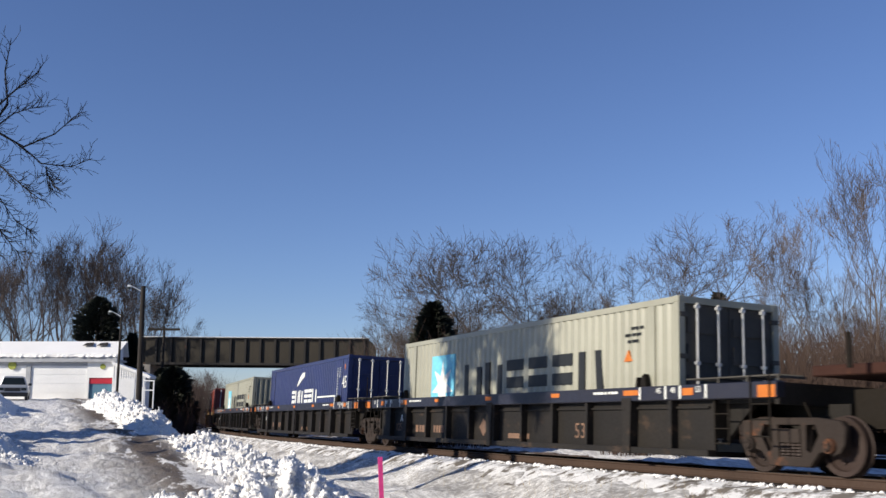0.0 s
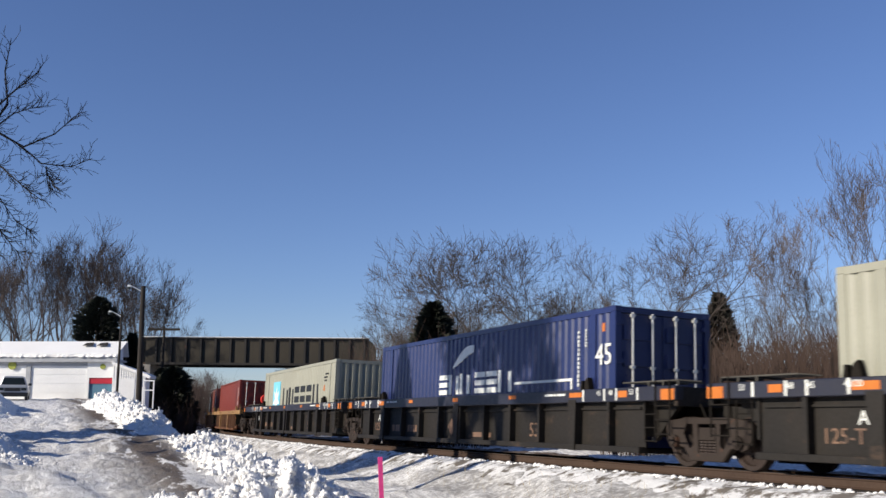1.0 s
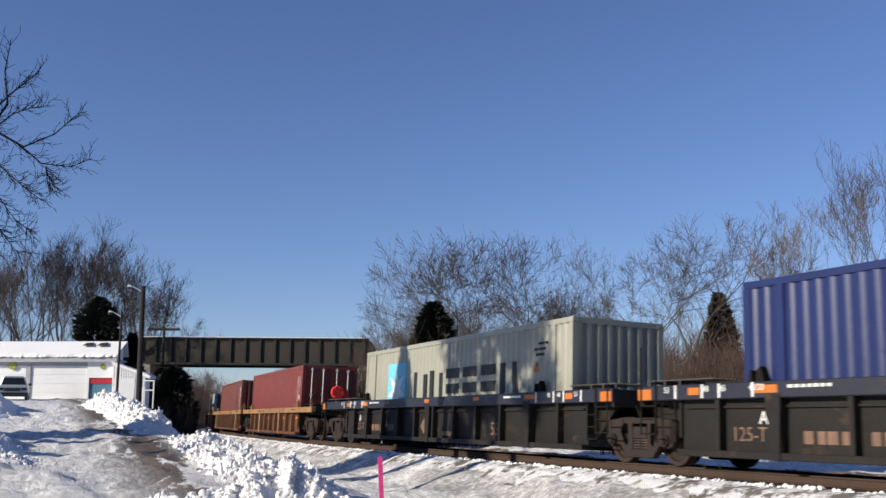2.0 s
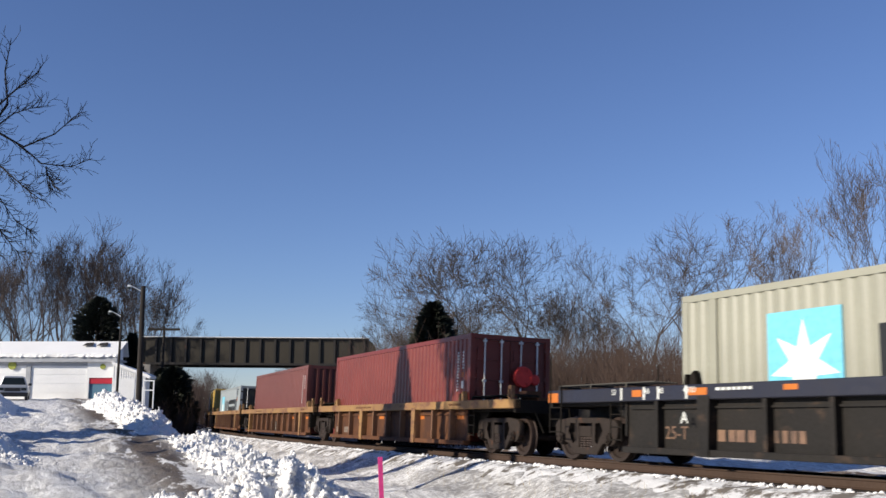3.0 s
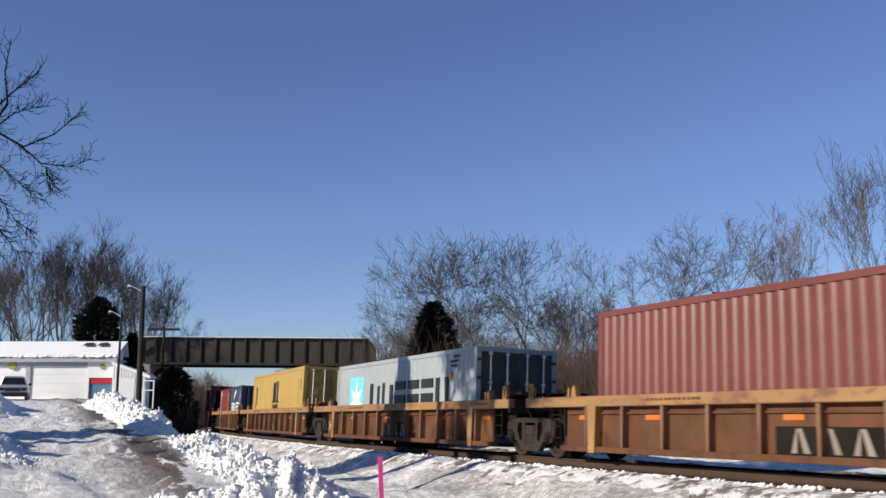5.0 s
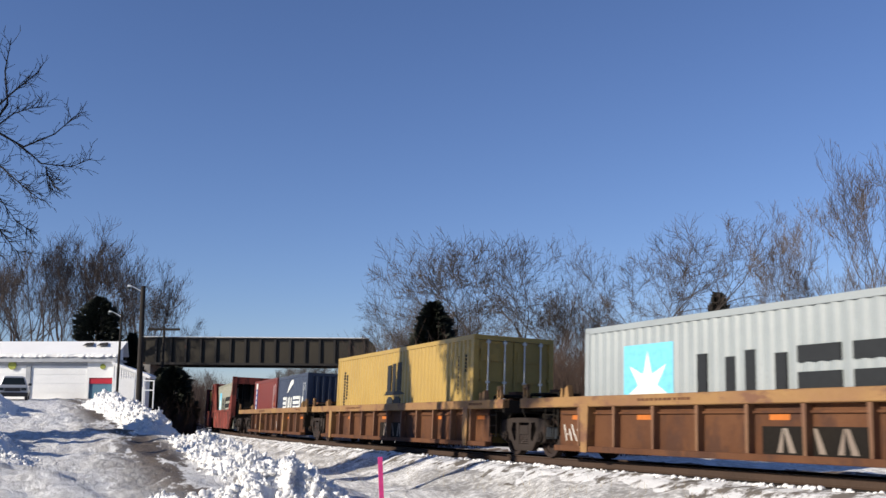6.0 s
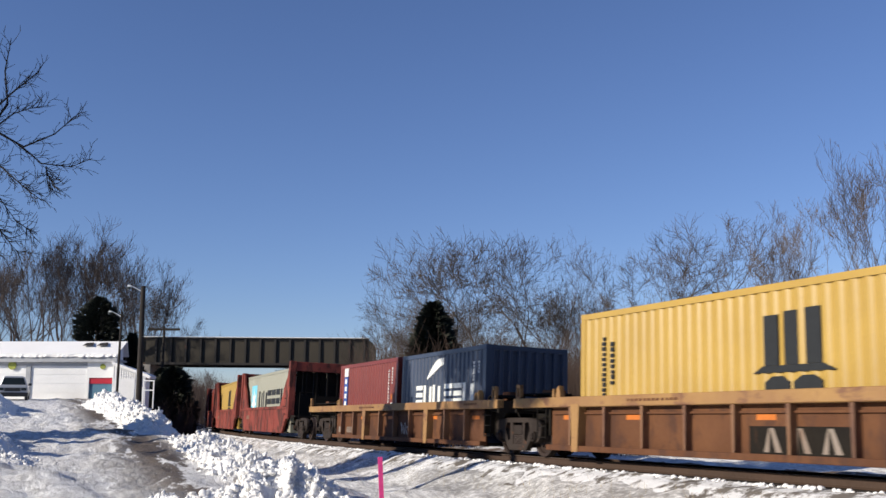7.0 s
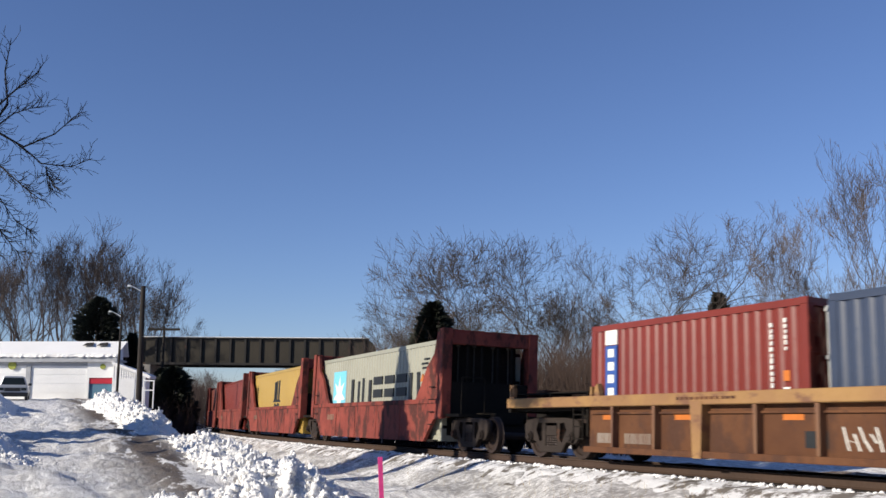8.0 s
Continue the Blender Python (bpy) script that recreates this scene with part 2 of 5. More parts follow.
def bar(bm, p, q, r0, r1=None, sides=6):
    """A tapered round bar from p to q."""
    p, q = Vector(p), Vector(q)
    r1 = r0 if r1 is None else r1
    d = (q - p).normalized()
    a = d.orthogonal().normalized()
    b = d.cross(a)
    ring = []
    for c, r in ((p, r0), (q, r1)):
        ring.append([bm.verts.new(c + (a * math.cos(2 * math.pi * k / sides) + b * math.sin(2 * math.pi * k / sides)) * r) for k in range(sides)])
    for k in range(sides):
        j = (k + 1) % sides
        bm.faces.new((ring[0][k], ring[0][j], ring[1][j], ring[1][k]))
    bm.faces.new(ring[0][::-1])
    bm.faces.new(ring[1])


def mesh_of(bm, name, material, bevel=0.0):
    if bevel:
        bmesh.ops.bevel(bm, geom=list(bm.edges), offset=bevel, segments=1, affect="EDGES", clamp_overlap=True)
    bmesh.ops.recalc_face_normals(bm, faces=bm.faces)
    me = bpy.data.meshes.new(name)
    bm.to_mesh(me)
    bm.free()
    me.materials.append(material)
    return me


def part(name, bm, material, parent, label="", bevel=0.0):
    ob = new(name, mesh_of(bm, name, material, bevel))
    ob.parent = parent
    if label:
        ob["label"] = label
    return ob


def shared(name, me, parent, m):
    ob = new(name, me)
    ob.parent = parent
    ob.matrix_basis = m
    return ob


def cuboid(name, dims, material, parent, label="", bevel=0.0):
    bm = bmesh.new()
    slab(bm, *dims)
    return part(name, bm, material, parent, label, bevel)


# ---- the railway's line ----
P0 = (2.55, 25.06)
TH0, K0, K1, CANT = radians(-24.39), 0.00238, 0.00001, 2.18
V = 17.45
S_TAB = np.arange(-260.0, 420.0, 0.5)
TH_TAB = TH0 + K0 * S_TAB + K1 * S_TAB ** 2 / 2
X_TAB = np.concatenate([[0], np.cumsum((np.sin(TH_TAB[1:]) + np.sin(TH_TAB[:-1])) * 0.25)])
Y_TAB = np.concatenate([[0], np.cumsum((np.cos(TH_TAB[1:]) + np.cos(TH_TAB[:-1])) * 0.25)])
I0 = int(np.argmin(abs(S_TAB)))
X_TAB += P0[0] - X_TAB[I0]
Y_TAB += P0[1] - Y_TAB[I0]


def rail_xy(s):
    return float(np.interp(s, S_TAB, X_TAB)), float(np.interp(s, S_TAB, Y_TAB))


def heading(s):
    return TH0 + K0 * s + K1 * s * s / 2


LEAN = Matrix.Translation((0, 0.75, 0)) @ Matrix.Rotation(radians(CANT), 4, "X") @ Matrix.Translation((0, -0.75, 0))


def chord(s1, s2):
    """Pose on the rails of a rigid thing carried at s1 and s2: x along the line, y to its near side, z up."""
    a, b = rail_xy(s1), rail_xy(s2)
    turn = math.atan2(b[1] - a[1], b[0] - a[0])
    return Matrix.Translation(((a[0] + b[0]) / 2, (a[1] + b[1]) / 2, 0)) @ Matrix.Rotation(turn, 4, "Z") @ LEAN


def beside(s, u, z=0.0):
    x, y = rail_xy(s)
    th = heading(s)
    return Vector((x - u * math.cos(th), y + u * math.sin(th), z))


def line_coords(x, y):
    """Distance along the line and to its near side, for arrays of places."""
    x, y = np.atleast_1d(x).astype(float), np.atleast_1d(y).astype(float)
    s_out, u_out = np.zeros(len(x)), np.zeros(len(x))
    for i in range(0, len(x), 20000):
        xs, ys = x[i:i + 20000, None], y[i:i + 20000, None]
        k = np.argmin((xs - X_TAB[None, ::4]) ** 2 + (ys - Y_TAB[None, ::4]) ** 2, axis=1) * 4
        th = TH_TAB[k]
        dx, dy = xs[:, 0] - X_TAB[k], ys[:, 0] - Y_TAB[k]
        s_out[i:i + 20000] = S_TAB[k] + dx * np.sin(th) + dy * np.cos(th)
        u_out[i:i + 20000] = -dx * np.cos(th) + dy * np.sin(th)
    return s_out, u_out


def smooth(a, b, v):
    t = np.clip((v - a) / (b - a), 0, 1)
    return t * t * (3 - 2 * t)


def value_noise(x, y, scale, seed):
    """Smooth noise from 0 to 1 for arrays of places."""
    x, y = x / scale, y / scale
    xi, yi = np.floor(x), np.floor(y)
    fx, fy = x - xi, y - yi
    fx, fy = fx * fx * (3 - 2 * fx), fy * fy * (3 - 2 * fy)

    def h(a, b):
        v = np.sin(a * 127.1 + b * 311.7 + seed * 74.7) * 43758.5453
        return v - np.floor(v)

    return (h(xi, yi) * (1 - fx) + h(xi + 1, yi) * fx) * (1 - fy) + (h(xi, yi + 1) * (1 - fx) + h(xi + 1, yi + 1) * fx) * fy


def road_z(y):
    return -0.62 + 0.0405 * np.clip(y, 0, 72)


def ground_z(x, y):
    """Height of the snowy ground: ballast bed, flat verge, rising driveway, woods behind."""
    x, y = np.atleast_1d(x).astype(float), np.atleast_1d(y).astype(float)
    s, u = line_coords(x, y)
    z = np.full(len(x), -0.30)
    z = np.where(u > 0, z - 0.5 * smooth(1.75, 3.6, u), z - 0.2 * smooth(1.9, 4.0, -u))
    z += (0.16 * (value_noise(x, y, 0.8, 3) - 0.5) + 0.25 * (value_noise(x, y, 2.6, 5) - 0.5)) * smooth(1.9, 3.0, abs(u))
    z += (0.07 * (value_noise(x, y, 0.3, 8) - 0.5) + 0.10 * (value_noise(x, y, 0.55, 19) - 0.5) * (1 - smooth(3.6, 4.4, u))) * smooth(1.5, 2.0, abs(u))
    rise = smooth(5.6, 8.8, u)
    near = road_z(y) + 0.10 * (value_noise(x, y, 1.6, 9) - 0.5) + 0.07 * (value_noise(x, y, 0.35, 11) - 0.5)
    along, across = y * math.cos(radians(22)) - x * math.sin(radians(22)), x * math.cos(radians(22)) + y * math.sin(radians(22))
    ruts = np.abs(value_noise(across + 0.35 * value_noise(x, y, 1.3, 15), along * 0.14, 0.33, 13) - 0.5)
    track = smooth(-2.5, 0.5, across) * (1 - smooth(2.6, 3.4, across))
    near = near + 0.24 * (ruts - 0.25) * (0.35 + 0.65 * track) + 0.05 * (value_noise(x, y, 0.45, 17) - 0.5)
    z = z * (1 - rise) + near * rise
    z += smooth(7, 45, -u) * 3.0
    return z


def sheet(name, xs, ys, material, height, parent=None):
    X, Y = np.meshgrid(xs, ys)
    Z = height(X.ravel(), Y.ravel())
    n, m = len(xs), len(ys)
    verts = np.stack([X.ravel(), Y.ravel(), Z], 1)
    i = (np.arange(m - 1)[:, None] * n + np.arange(n - 1)[None, :]).ravel()
    faces = np.stack([i, i + 1, i + n + 1, i + n], 1)
    me = bpy.data.meshes.new(name)
    me.from_pydata(verts.tolist(), [], faces.tolist())
    me.polygons.foreach_set("use_smooth", np.ones(len(faces), bool))
    me.materials.append(material)
    ob = new(name, me)
    ob.parent = parent
    return ob


def in_view(px, py, y):
    """The place at the depth y that lies in a given direction of the camera."""
    c, s, f = math.cos(radians(9.81)), math.sin(radians(9.81)), 1731.0
    a, b = (px - 784) / f, (441 - py) / f
    t = y / (c - b * s)
    return a * t, 0.9 + (s + b * c) * t


def axis(lo, hi, step, far):
    mid = np.arange(lo, hi + step / 2, step)
    out = step * np.cumsum(1.35 ** np.arange(1, 30))
    out = out[out < far]
    return np.concatenate([lo - out[::-1], mid, hi + out])


# ---- setting ----
ground = tagged(sheet("ground", axis(-30, 14, 0.14, 2500), axis(10, 60, 0.14, 2500), M_DRIVE, ground_z),
                "trampled snow with bare wet driveway strips", "ground", kind="structure")
ground.data.materials.append(M_WOODFLOOR)
cc = np.zeros(len(ground.data.polygons) * 3)
ground.data.polygons.foreach_get("center", cc)
cc = cc.reshape(-1, 3)
ground.data.materials.append(M_RUBBLE)
cu = line_coords(cc[:, 0], cc[:, 1])[1]
ground.data.polygons.foreach_set("material_index", np.where((cu < -16.0) | ((cu < -1.5) & (cu > -7.0)), 1, np.where((cu > 1.4) & (cu < 3.0 + 1.1 * value_noise(cc[:, 0], cc[:, 1], 0.6, 23)), 2, 0)).astype(np.int32))


# ---- the train ----
MOVERS, WHEELS = [], []


def corrugated(length, z0, z1, pitch, depth, flat=0.27):
    """A wall of vertical folds from x = 0 to length in the plane y = 0, folds towards -y."""
    n = max(2, round(length / pitch))
    p = length / n
    prof = []
    for i in range(n):
        x = i * p
        prof += [(x, 0), (x + p * flat, 0), (x + p * 0.5, -depth), (x + p * (0.5 + flat), -depth)]
    prof.append((length, 0))
    bm = bmesh.new()
    lo = [bm.verts.new((x, y, z0)) for x, y in prof]
    hi = [bm.verts.new((x, y, z1)) for x, y in prof]
    for i in range(len(prof) - 1):
        bm.faces.new((lo[i], lo[i + 1], hi[i + 1], hi[i]))
    return bm


def wall_part(name, bm, material, parent, label=""):
    me = bpy.data.meshes.new(name)
    bm.to_mesh(me)
    bm.free()
    me.materials.append(material)
    ob = new(name, me)
    ob.parent = parent
    if label:
        ob["label"] = label
    return ob


def patch(name, polys, material, parent, label="", thick=0.006, base=0.0):
    """Flat painted shapes, given in x and z, on the near side wall."""
    bm = bmesh.new()
    for pts in polys:
        prism(bm, pts, base - 0.05, base + thick)
    ob = part(name, bm, material, parent, label)
    if name in ("small_stencil", "stencil_lines", "number_bars", "faded_number_bars", "length_marks", "scrawl", "stencil_box", "warning_marks"):
        ob["kind"] = "stuff"
    return ob


def lettering(text, size, material, parent, m, label=""):
    cu = bpy.data.curves.new("lettering", "FONT")
    cu.body, cu.size, cu.extrude = text, size, 0.004
    cu.resolution_u = 2
    tmp = bpy.data.objects.new("tmp", cu)
    scene.collection.objects.link(tmp)
    me = bpy.data.meshes.new_from_object(tmp.evaluated_get(bpy.context.evaluated_depsgraph_get()))
    bpy.data.objects.remove(tmp)
    me.materials.clear()
    me.materials.append(material)
    ob = new("lettering", me)
    ob.parent = parent
    ob.matrix_basis = m @ Matrix.Rotation(radians(180), 4, "Z") @ Matrix.Rotation(radians(90), 4, "X")
    if label:
        ob["label"] = label
    return ob


def container(name_label, length, height, skin, doors_near, rod=M_ROD, door_skin=None, lumps=False):
    """A shipping container; x along the train, near end at -length / 2, base at z = 0."""
    top = tagged(new("shipping_container"), name_label, "shipping container", "containers on the train")
    h, w, a = height, 1.219, length / 2
    bm = bmesh.new()
    for sx in (-1, 1):
        for sy in (-1, 1):
            x0, x1 = sorted((sx * a, sx * (a - 0.16)))
            y0, y1 = sorted((sy * w, sy * (w - 0.14)))
            slab(bm, x0, x1, y0, y1, 0.12, h - 0.12)
            if length > 13:
                x0, x1 = sorted((sx * 6.096, sx * 5.94))
                slab(bm, x0, x1, *sorted((sy * (w - 0.004), sy * (w - 0.1))), 0.12, h - 0.1)
    for sy in (-1, 1):
        y0, y1 = sorted((sy * w, sy * (w - 0.07)))
        slab(bm, -a + 0.16, a - 0.16, y0, y1, h - 0.13, h - 0.01)
        slab(bm, -a + 0.16, a - 0.16, y0, y1, 0.0, 0.16)
    for sx in (-1, 1):
        x0, x1 = sorted((sx * (a - 0.002), sx * (a - 0.12)))
        slab(bm, x0, x1, -w + 0.14, w - 0.14, h - 0.14, h - 0.01)
        slab(bm, x0, x1, -w + 0.14, w - 0.14, 0.0, 0.16)
    part("frame", bm, skin, top)
    for sx in (-1, 1):
        for sy in (-1, 1):
            for z in (0.0, h - 0.12):
                cuboid("corner_casting", (*sorted((sx * (a + 0.003), sx * (a - 0.178))), *sorted((sy * (w + 0.003), sy * (w - 0.16))), z, z + 0.12), skin, top, "", 0.01)
    for sy in (1, -1):
        bm = corrugated(length - 0.32, 0.16, h - 0.13, 0.278, 0.031)
        wall = wall_part("side_panel", bm, skin, top)
        wall.matrix_basis = Matrix.Translation((-sy * (a - 0.16), sy * (w - 0.012), 0)) @ Matrix.Rotation(0 if sy < 0 else math.pi, 4, "Z")
        if sy > 0:
            wall.matrix_basis = Matrix.Translation((a - 0.16, w - 0.012, 0)) @ Matrix.Rotation(math.pi, 4, "Z") @ Matrix.Diagonal((1, -1, 1, 1))
        else:
            wall.matrix_basis = Matrix.Translation((-a + 0.16, -w + 0.012, 0)) @ Matrix.Diagonal((1, -1, 1, 1))
    cuboid("roof", (-a + 0.12, a - 0.12, -w + 0.06, w - 0.06, h - 0.05, h - 0.018), M_ROOF, top)
    cuboid("floor", (-a + 0.12, a - 0.12, -w + 0.07, w - 0.07, 0.10, 0.15), M_DARK, top)
    for sx in (-1, 1):
        if (sx < 0) == doors_near:
            for sy in (-1, 1):
                y0, y1 = sorted((sy * 0.012, sy * (w - 0.14)))
                bm = bmesh.new()
                x0, x1 = sorted((sx * (a - 0.05), sx * (a - 0.10)))
                slab(bm, x0, x1, y0, y1, 0.17, h - 0.15)
                for i, zc in enumerate((0.45, 1.05, 1.65, 2.2)):
                    if zc < h - 0.4:
                        b0, b1 = sorted((sx * (a - 0.02), sx * (a - 0.052)))
                        slab(bm, b0, b1, y0 + 0.08, y1 - 0.08, zc, zc + (0.34 if lumps else 0.30))
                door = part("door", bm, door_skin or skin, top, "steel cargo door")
                for yy in (sy * 0.30, sy * 0.80):
                    bm = bmesh.new()
                    bar(bm, (sx * (a + 0.02), yy, 0.14), (sx * (a + 0.02), yy, h - 0.12), 0.021)
                    for zc in (0.22, 0.9, 1.6, h - 0.22):
                        slab(bm, *sorted((sx * (a - 0.02), sx * (a + 0.045))), yy - 0.05, yy + 0.05, zc, zc + 0.06)
                    part("lock_rod", bm, rod, door, "bright steel lock rod")
                for zc in (0.35, 1.0, 1.7, h - 0.4):
                    cuboid("hinge", (*sorted((sx * (a - 0.03), sx * (a + 0.012))), *sorted((sy * (w - 0.02), sy * (w - 0.2))), zc, zc + 0.09), door_skin or skin, door)
        else:
            bm = corrugated(2 * w - 0.28, 0.16, h - 0.13, 0.27, 0.062, 0.37)
            wall = wall_part("end_panel", bm, skin, top)
            wall.matrix_basis = Matrix.Translation((sx * (a - 0.006), -sx * (w - 0.14), 0)) @ Matrix.Rotation(sx * math.pi / 2, 4, "Z") @ Matrix.Diagonal((1, -1, 1, 1))
    return top


def rect(x0, x1, z0, z1):
    return [(x0, z0), (x1, z0), (x1, z1), (x0, z1)]


SIDE = 1.209


def strokes(parent, material, label, glyphs, x_start, z0, height, weight, gap):
    """Plain uneven bars in the place of a maker's name, one part for each; x runs towards the near end."""
    x = x_start
    for w, kind in glyphs:
        xa, xb = x, x - w
        if kind == 2:
            polys = [rect(xa - weight, xa, z0, z0 + height), rect(xb, xb + weight, z0, z0 + height * 0.92)]
        elif kind == 3:
            polys = [rect(xb, xa, z0 + height * f, z0 + height * (f + 0.24)) for f in (0.0, 0.38, 0.76)]
        else:
            polys = [[(xa - weight, z0), (xa, z0), (xa, z0 + height), (xa - weight, z0 + height)],
                     [(xb, z0), (xb + weight, z0), (xb + weight * 1.4, z0 + height), (xb + weight * 0.4, z0 + height)]]
        for poly in polys:
            patch("name_bar", [poly], material, parent, label, 0.007, SIDE)
        x = xb - gap


def starburst(cx, cz, r, n=7):
    out = []
    for k in range(n):
        a = math.pi / 2 + 2 * math.pi * k / n
        b0, b1 = a + math.pi / n, a - math.pi / n
        out.append([(cx, cz), (cx + 0.42 * r * math.cos(b1), cz + 0.42 * r * math.sin(b1)), (cx + r * math.cos(a), cz + r * math.sin(a)), (cx + 0.42 * r * math.cos(b0), cz + 0.42 * r * math.sin(b0))])
    return out


def columns(x, z0, z1, w, n, seed):
    """A column of small illegible marks."""
    r = random.Random(seed)
    step = (z1 - z0) / n
    return [rect(x - w / 2, x + w / 2 * r.uniform(0.4, 1.0), z0 + i * step, z0 + (i + r.uniform(0.55, 0.8)) * step) for i in range(n)]


def dash_rows(x0, x1, z, h, n, seed):
    r = random.Random(seed)
    step = (x1 - x0) / n
    return [rect(x0 + i * step, x0 + (i + r.uniform(0.6, 0.85)) * step, z, z + h) for i in range(n)]


def star_container(length, height, skin, label, doors_near, door_skin=None, rod=M_ROD):
    c = container(label, length, height, skin, doors_near, rod, door_skin=door_skin, lumps=True)
    tall = height > 2.7
    pt, lt = (2.37, 2.02) if tall else (2.12, 1.83)
    patch("emblem_panel", [rect(3.14, 4.70, pt - 1.55, pt)], M_LIGHTBLUE, c, "light blue emblem panel", 0.004, SIDE)
    patch("emblem_star", starburst(3.92, pt - 0.88, 0.74), M_WHITEMARK, c, "white star shape", 0.009, SIDE)
    strokes(c, M_BLACKMARK, "black bar of the maker's name", [(1.0, 2), (0.95, 2), (0.88, 3), (0.88, 3), (0.88, 3), (1.0, 4)], 2.46, lt - 1.12, 1.12, 0.25, 0.24)
    near = -length / 2
    patch("small_stencil", dash_rows(near + 1.15, near + 1.6, 2.35, 0.06, 3, 3) + dash_rows(near + 1.2, near + 1.8, 2.22, 0.06, 5, 4) + dash_rows(near + 1.3, near + 1.7, 2.09, 0.06, 3, 5), M_BLACKMARK, c, "", 0.006, SIDE)
    patch("warning_triangle", [[(near + 1.5, 1.72), (near + 1.8, 1.72), (near + 1.65, 1.95)]], M_ORANGE, c, "", 0.006, SIDE)
    return c


def swoosh(cx, cz, w, h):
    n, pts = 7, []
    up, dn = [], []
    for i in range(n):
        f = i / (n - 1)
        x = cx + w / 2 - w * f
        z = cz - h / 2 + h * math.sin(f * math.pi / 2)
        t = 0.03 + 0.11 * math.sin(min(1, f * 1.1) * math.pi * 0.8)
        up.append((x, z + t))
        dn.append((x, z - t))
    return [[up[i], up[i + 1], dn[i + 1], dn[i]] for i in range(n - 1)]


def blue_container(length, height, skin, label, doors_near, big):
    c = container(label, length, height, skin, doors_near)
    z, x, k = (1.22, 2.10, 1.0) if big else (1.08, 1.80, 0.92)
    strokes(c, M_WHITEMARK, "white bar of the maker's name", [(0.56 * k, 3), (0.66 * k, 2), (0.60 * k, 2)], x, z, 0.55, 0.17, 0.08)
    strokes(c, M_WHITEMARK, "white bar of the maker's name", [(0.60 * k, 3), (0.60 * k, 3), (0.72 * k, 2)], x - 2.32 * k, z, 0.55, 0.17, 0.08)
    patch("emblem_swoosh", swoosh(x - 1.55 * k, z + 0.97, 1.30 * k, 0.46), M_WHITEMARK, c, "white curved emblem stroke", 0.007, SIDE)
    near = -length / 2
    if big:
        patch("stripe", [rect(near + 1.70, -2.45, 1.38, 1.44), rect(near + 1.70, near + 1.76, 1.2, 1.38)], M_WHITEMARK, c, "thin white stripe", 0.006, SIDE)
        patch("small_stencil", columns(near + 1.45, 1.25, 2.5, 0.06, 13, 5) + columns(near + 1.15, 2.1, 2.5, 0.05, 6, 6), M_WHITEMARK, c, "", 0.006, SIDE)
        patch("warning_plate", [rect(near + 0.40, near + 0.50, 2.38, 2.56)], M_ORANGE, c, "", 0.006, SIDE)
        lettering("45", 0.64, M_WHITEMARK, c, Matrix.Translation((near + 0.76, SIDE + 0.006, 1.68)), "large white 45")
    else:
        patch("small_stencil", columns(near + 0.75, 1.1, 2.2, 0.08, 12, 7) + columns(near + 0.45, 1.85, 2.2, 0.08, 4, 8), M_WHITEMARK, c, "", 0.006, SIDE)
    return c


def red_container(skin, label, doors_near, marks):
    c = container(label, 12.192, 2.896, skin, doors_near)
    if marks:
        patch("small_stencil", columns(-5.25, 1.35, 2.45, 0.05, 13, 9) + columns(-5.6, 1.95, 2.45, 0.05, 6, 10) + [rect(-5.65, -5.53, 1.42, 1.62)], M_WHITEMARK, c, "", 0.006, SIDE)
        patch("warning_marks", [[(-5.75, 1.1), (-5.42, 1.1), (-5.56, 1.32)], rect(-5.63, -5.55, 1.72, 1.86)], M_ORANGE, c, "", 0.006, SIDE)
    else:
        patch("small_stencil", columns(-5.2, 1.3, 2.5, 0.04, 14, 11) + columns(-5.55, 1.9, 2.5, 0.04, 6, 12), M_WHITEMARK, c, "", 0.006, SIDE)
    return c


# --- running gear ---
def frame_casting():
    """A cast truck side frame: one plate with two windows and a spring pocket, drawn as a filled outline."""
    outline = [(-1.13, 0.50), (-1.15, 0.74), (-1.06, 0.83), (-0.60, 0.88), (0.60, 0.88), (1.06, 0.83), (1.15, 0.74), (1.13, 0.50), (1.04, 0.37),
               (0.90, 0.33), (0.78, 0.40), (0.62, 0.36), (0.43, 0.14), (-0.43, 0.14), (-0.62, 0.36), (-0.78, 0.40), (-0.90, 0.33), (-1.04, 0.37)]
    pocket = [(-0.27, 0.25), (-0.27, 0.80), (0.27, 0.80), (0.27, 0.25)]
    window = [(0.37, 0.40), (0.38, 0.78), (0.56, 0.79), (0.64, 0.62), (0.46, 0.34)]
    cu = bpy.data.curves.new("casting", "CURVE")
    cu.dimensions, cu.fill_mode, cu.extrude, cu.bevel_depth, cu.bevel_resolution = "2D", "BOTH", 0.055, 0.018, 1
    for pts in (outline, pocket, window, [(-a, b) for a, b in window]):
        sp = cu.splines.new("POLY")
        sp.points.add(len(pts) - 1)
        for q, (a, b) in zip(sp.points, pts):
            q.co = (a, b, 0, 1)
        sp.use_cyclic_u = True
    tmp = bpy.data.objects.new("tmp", cu)
    scene.collection.objects.link(tmp)
    me = bpy.data.meshes.new_from_object(tmp.evaluated_get(bpy.context.evaluated_depsgraph_get()))
    bpy.data.objects.remove(tmp)
    me.materials.clear()
    me.materials.append(M_TRUCK)
    return me


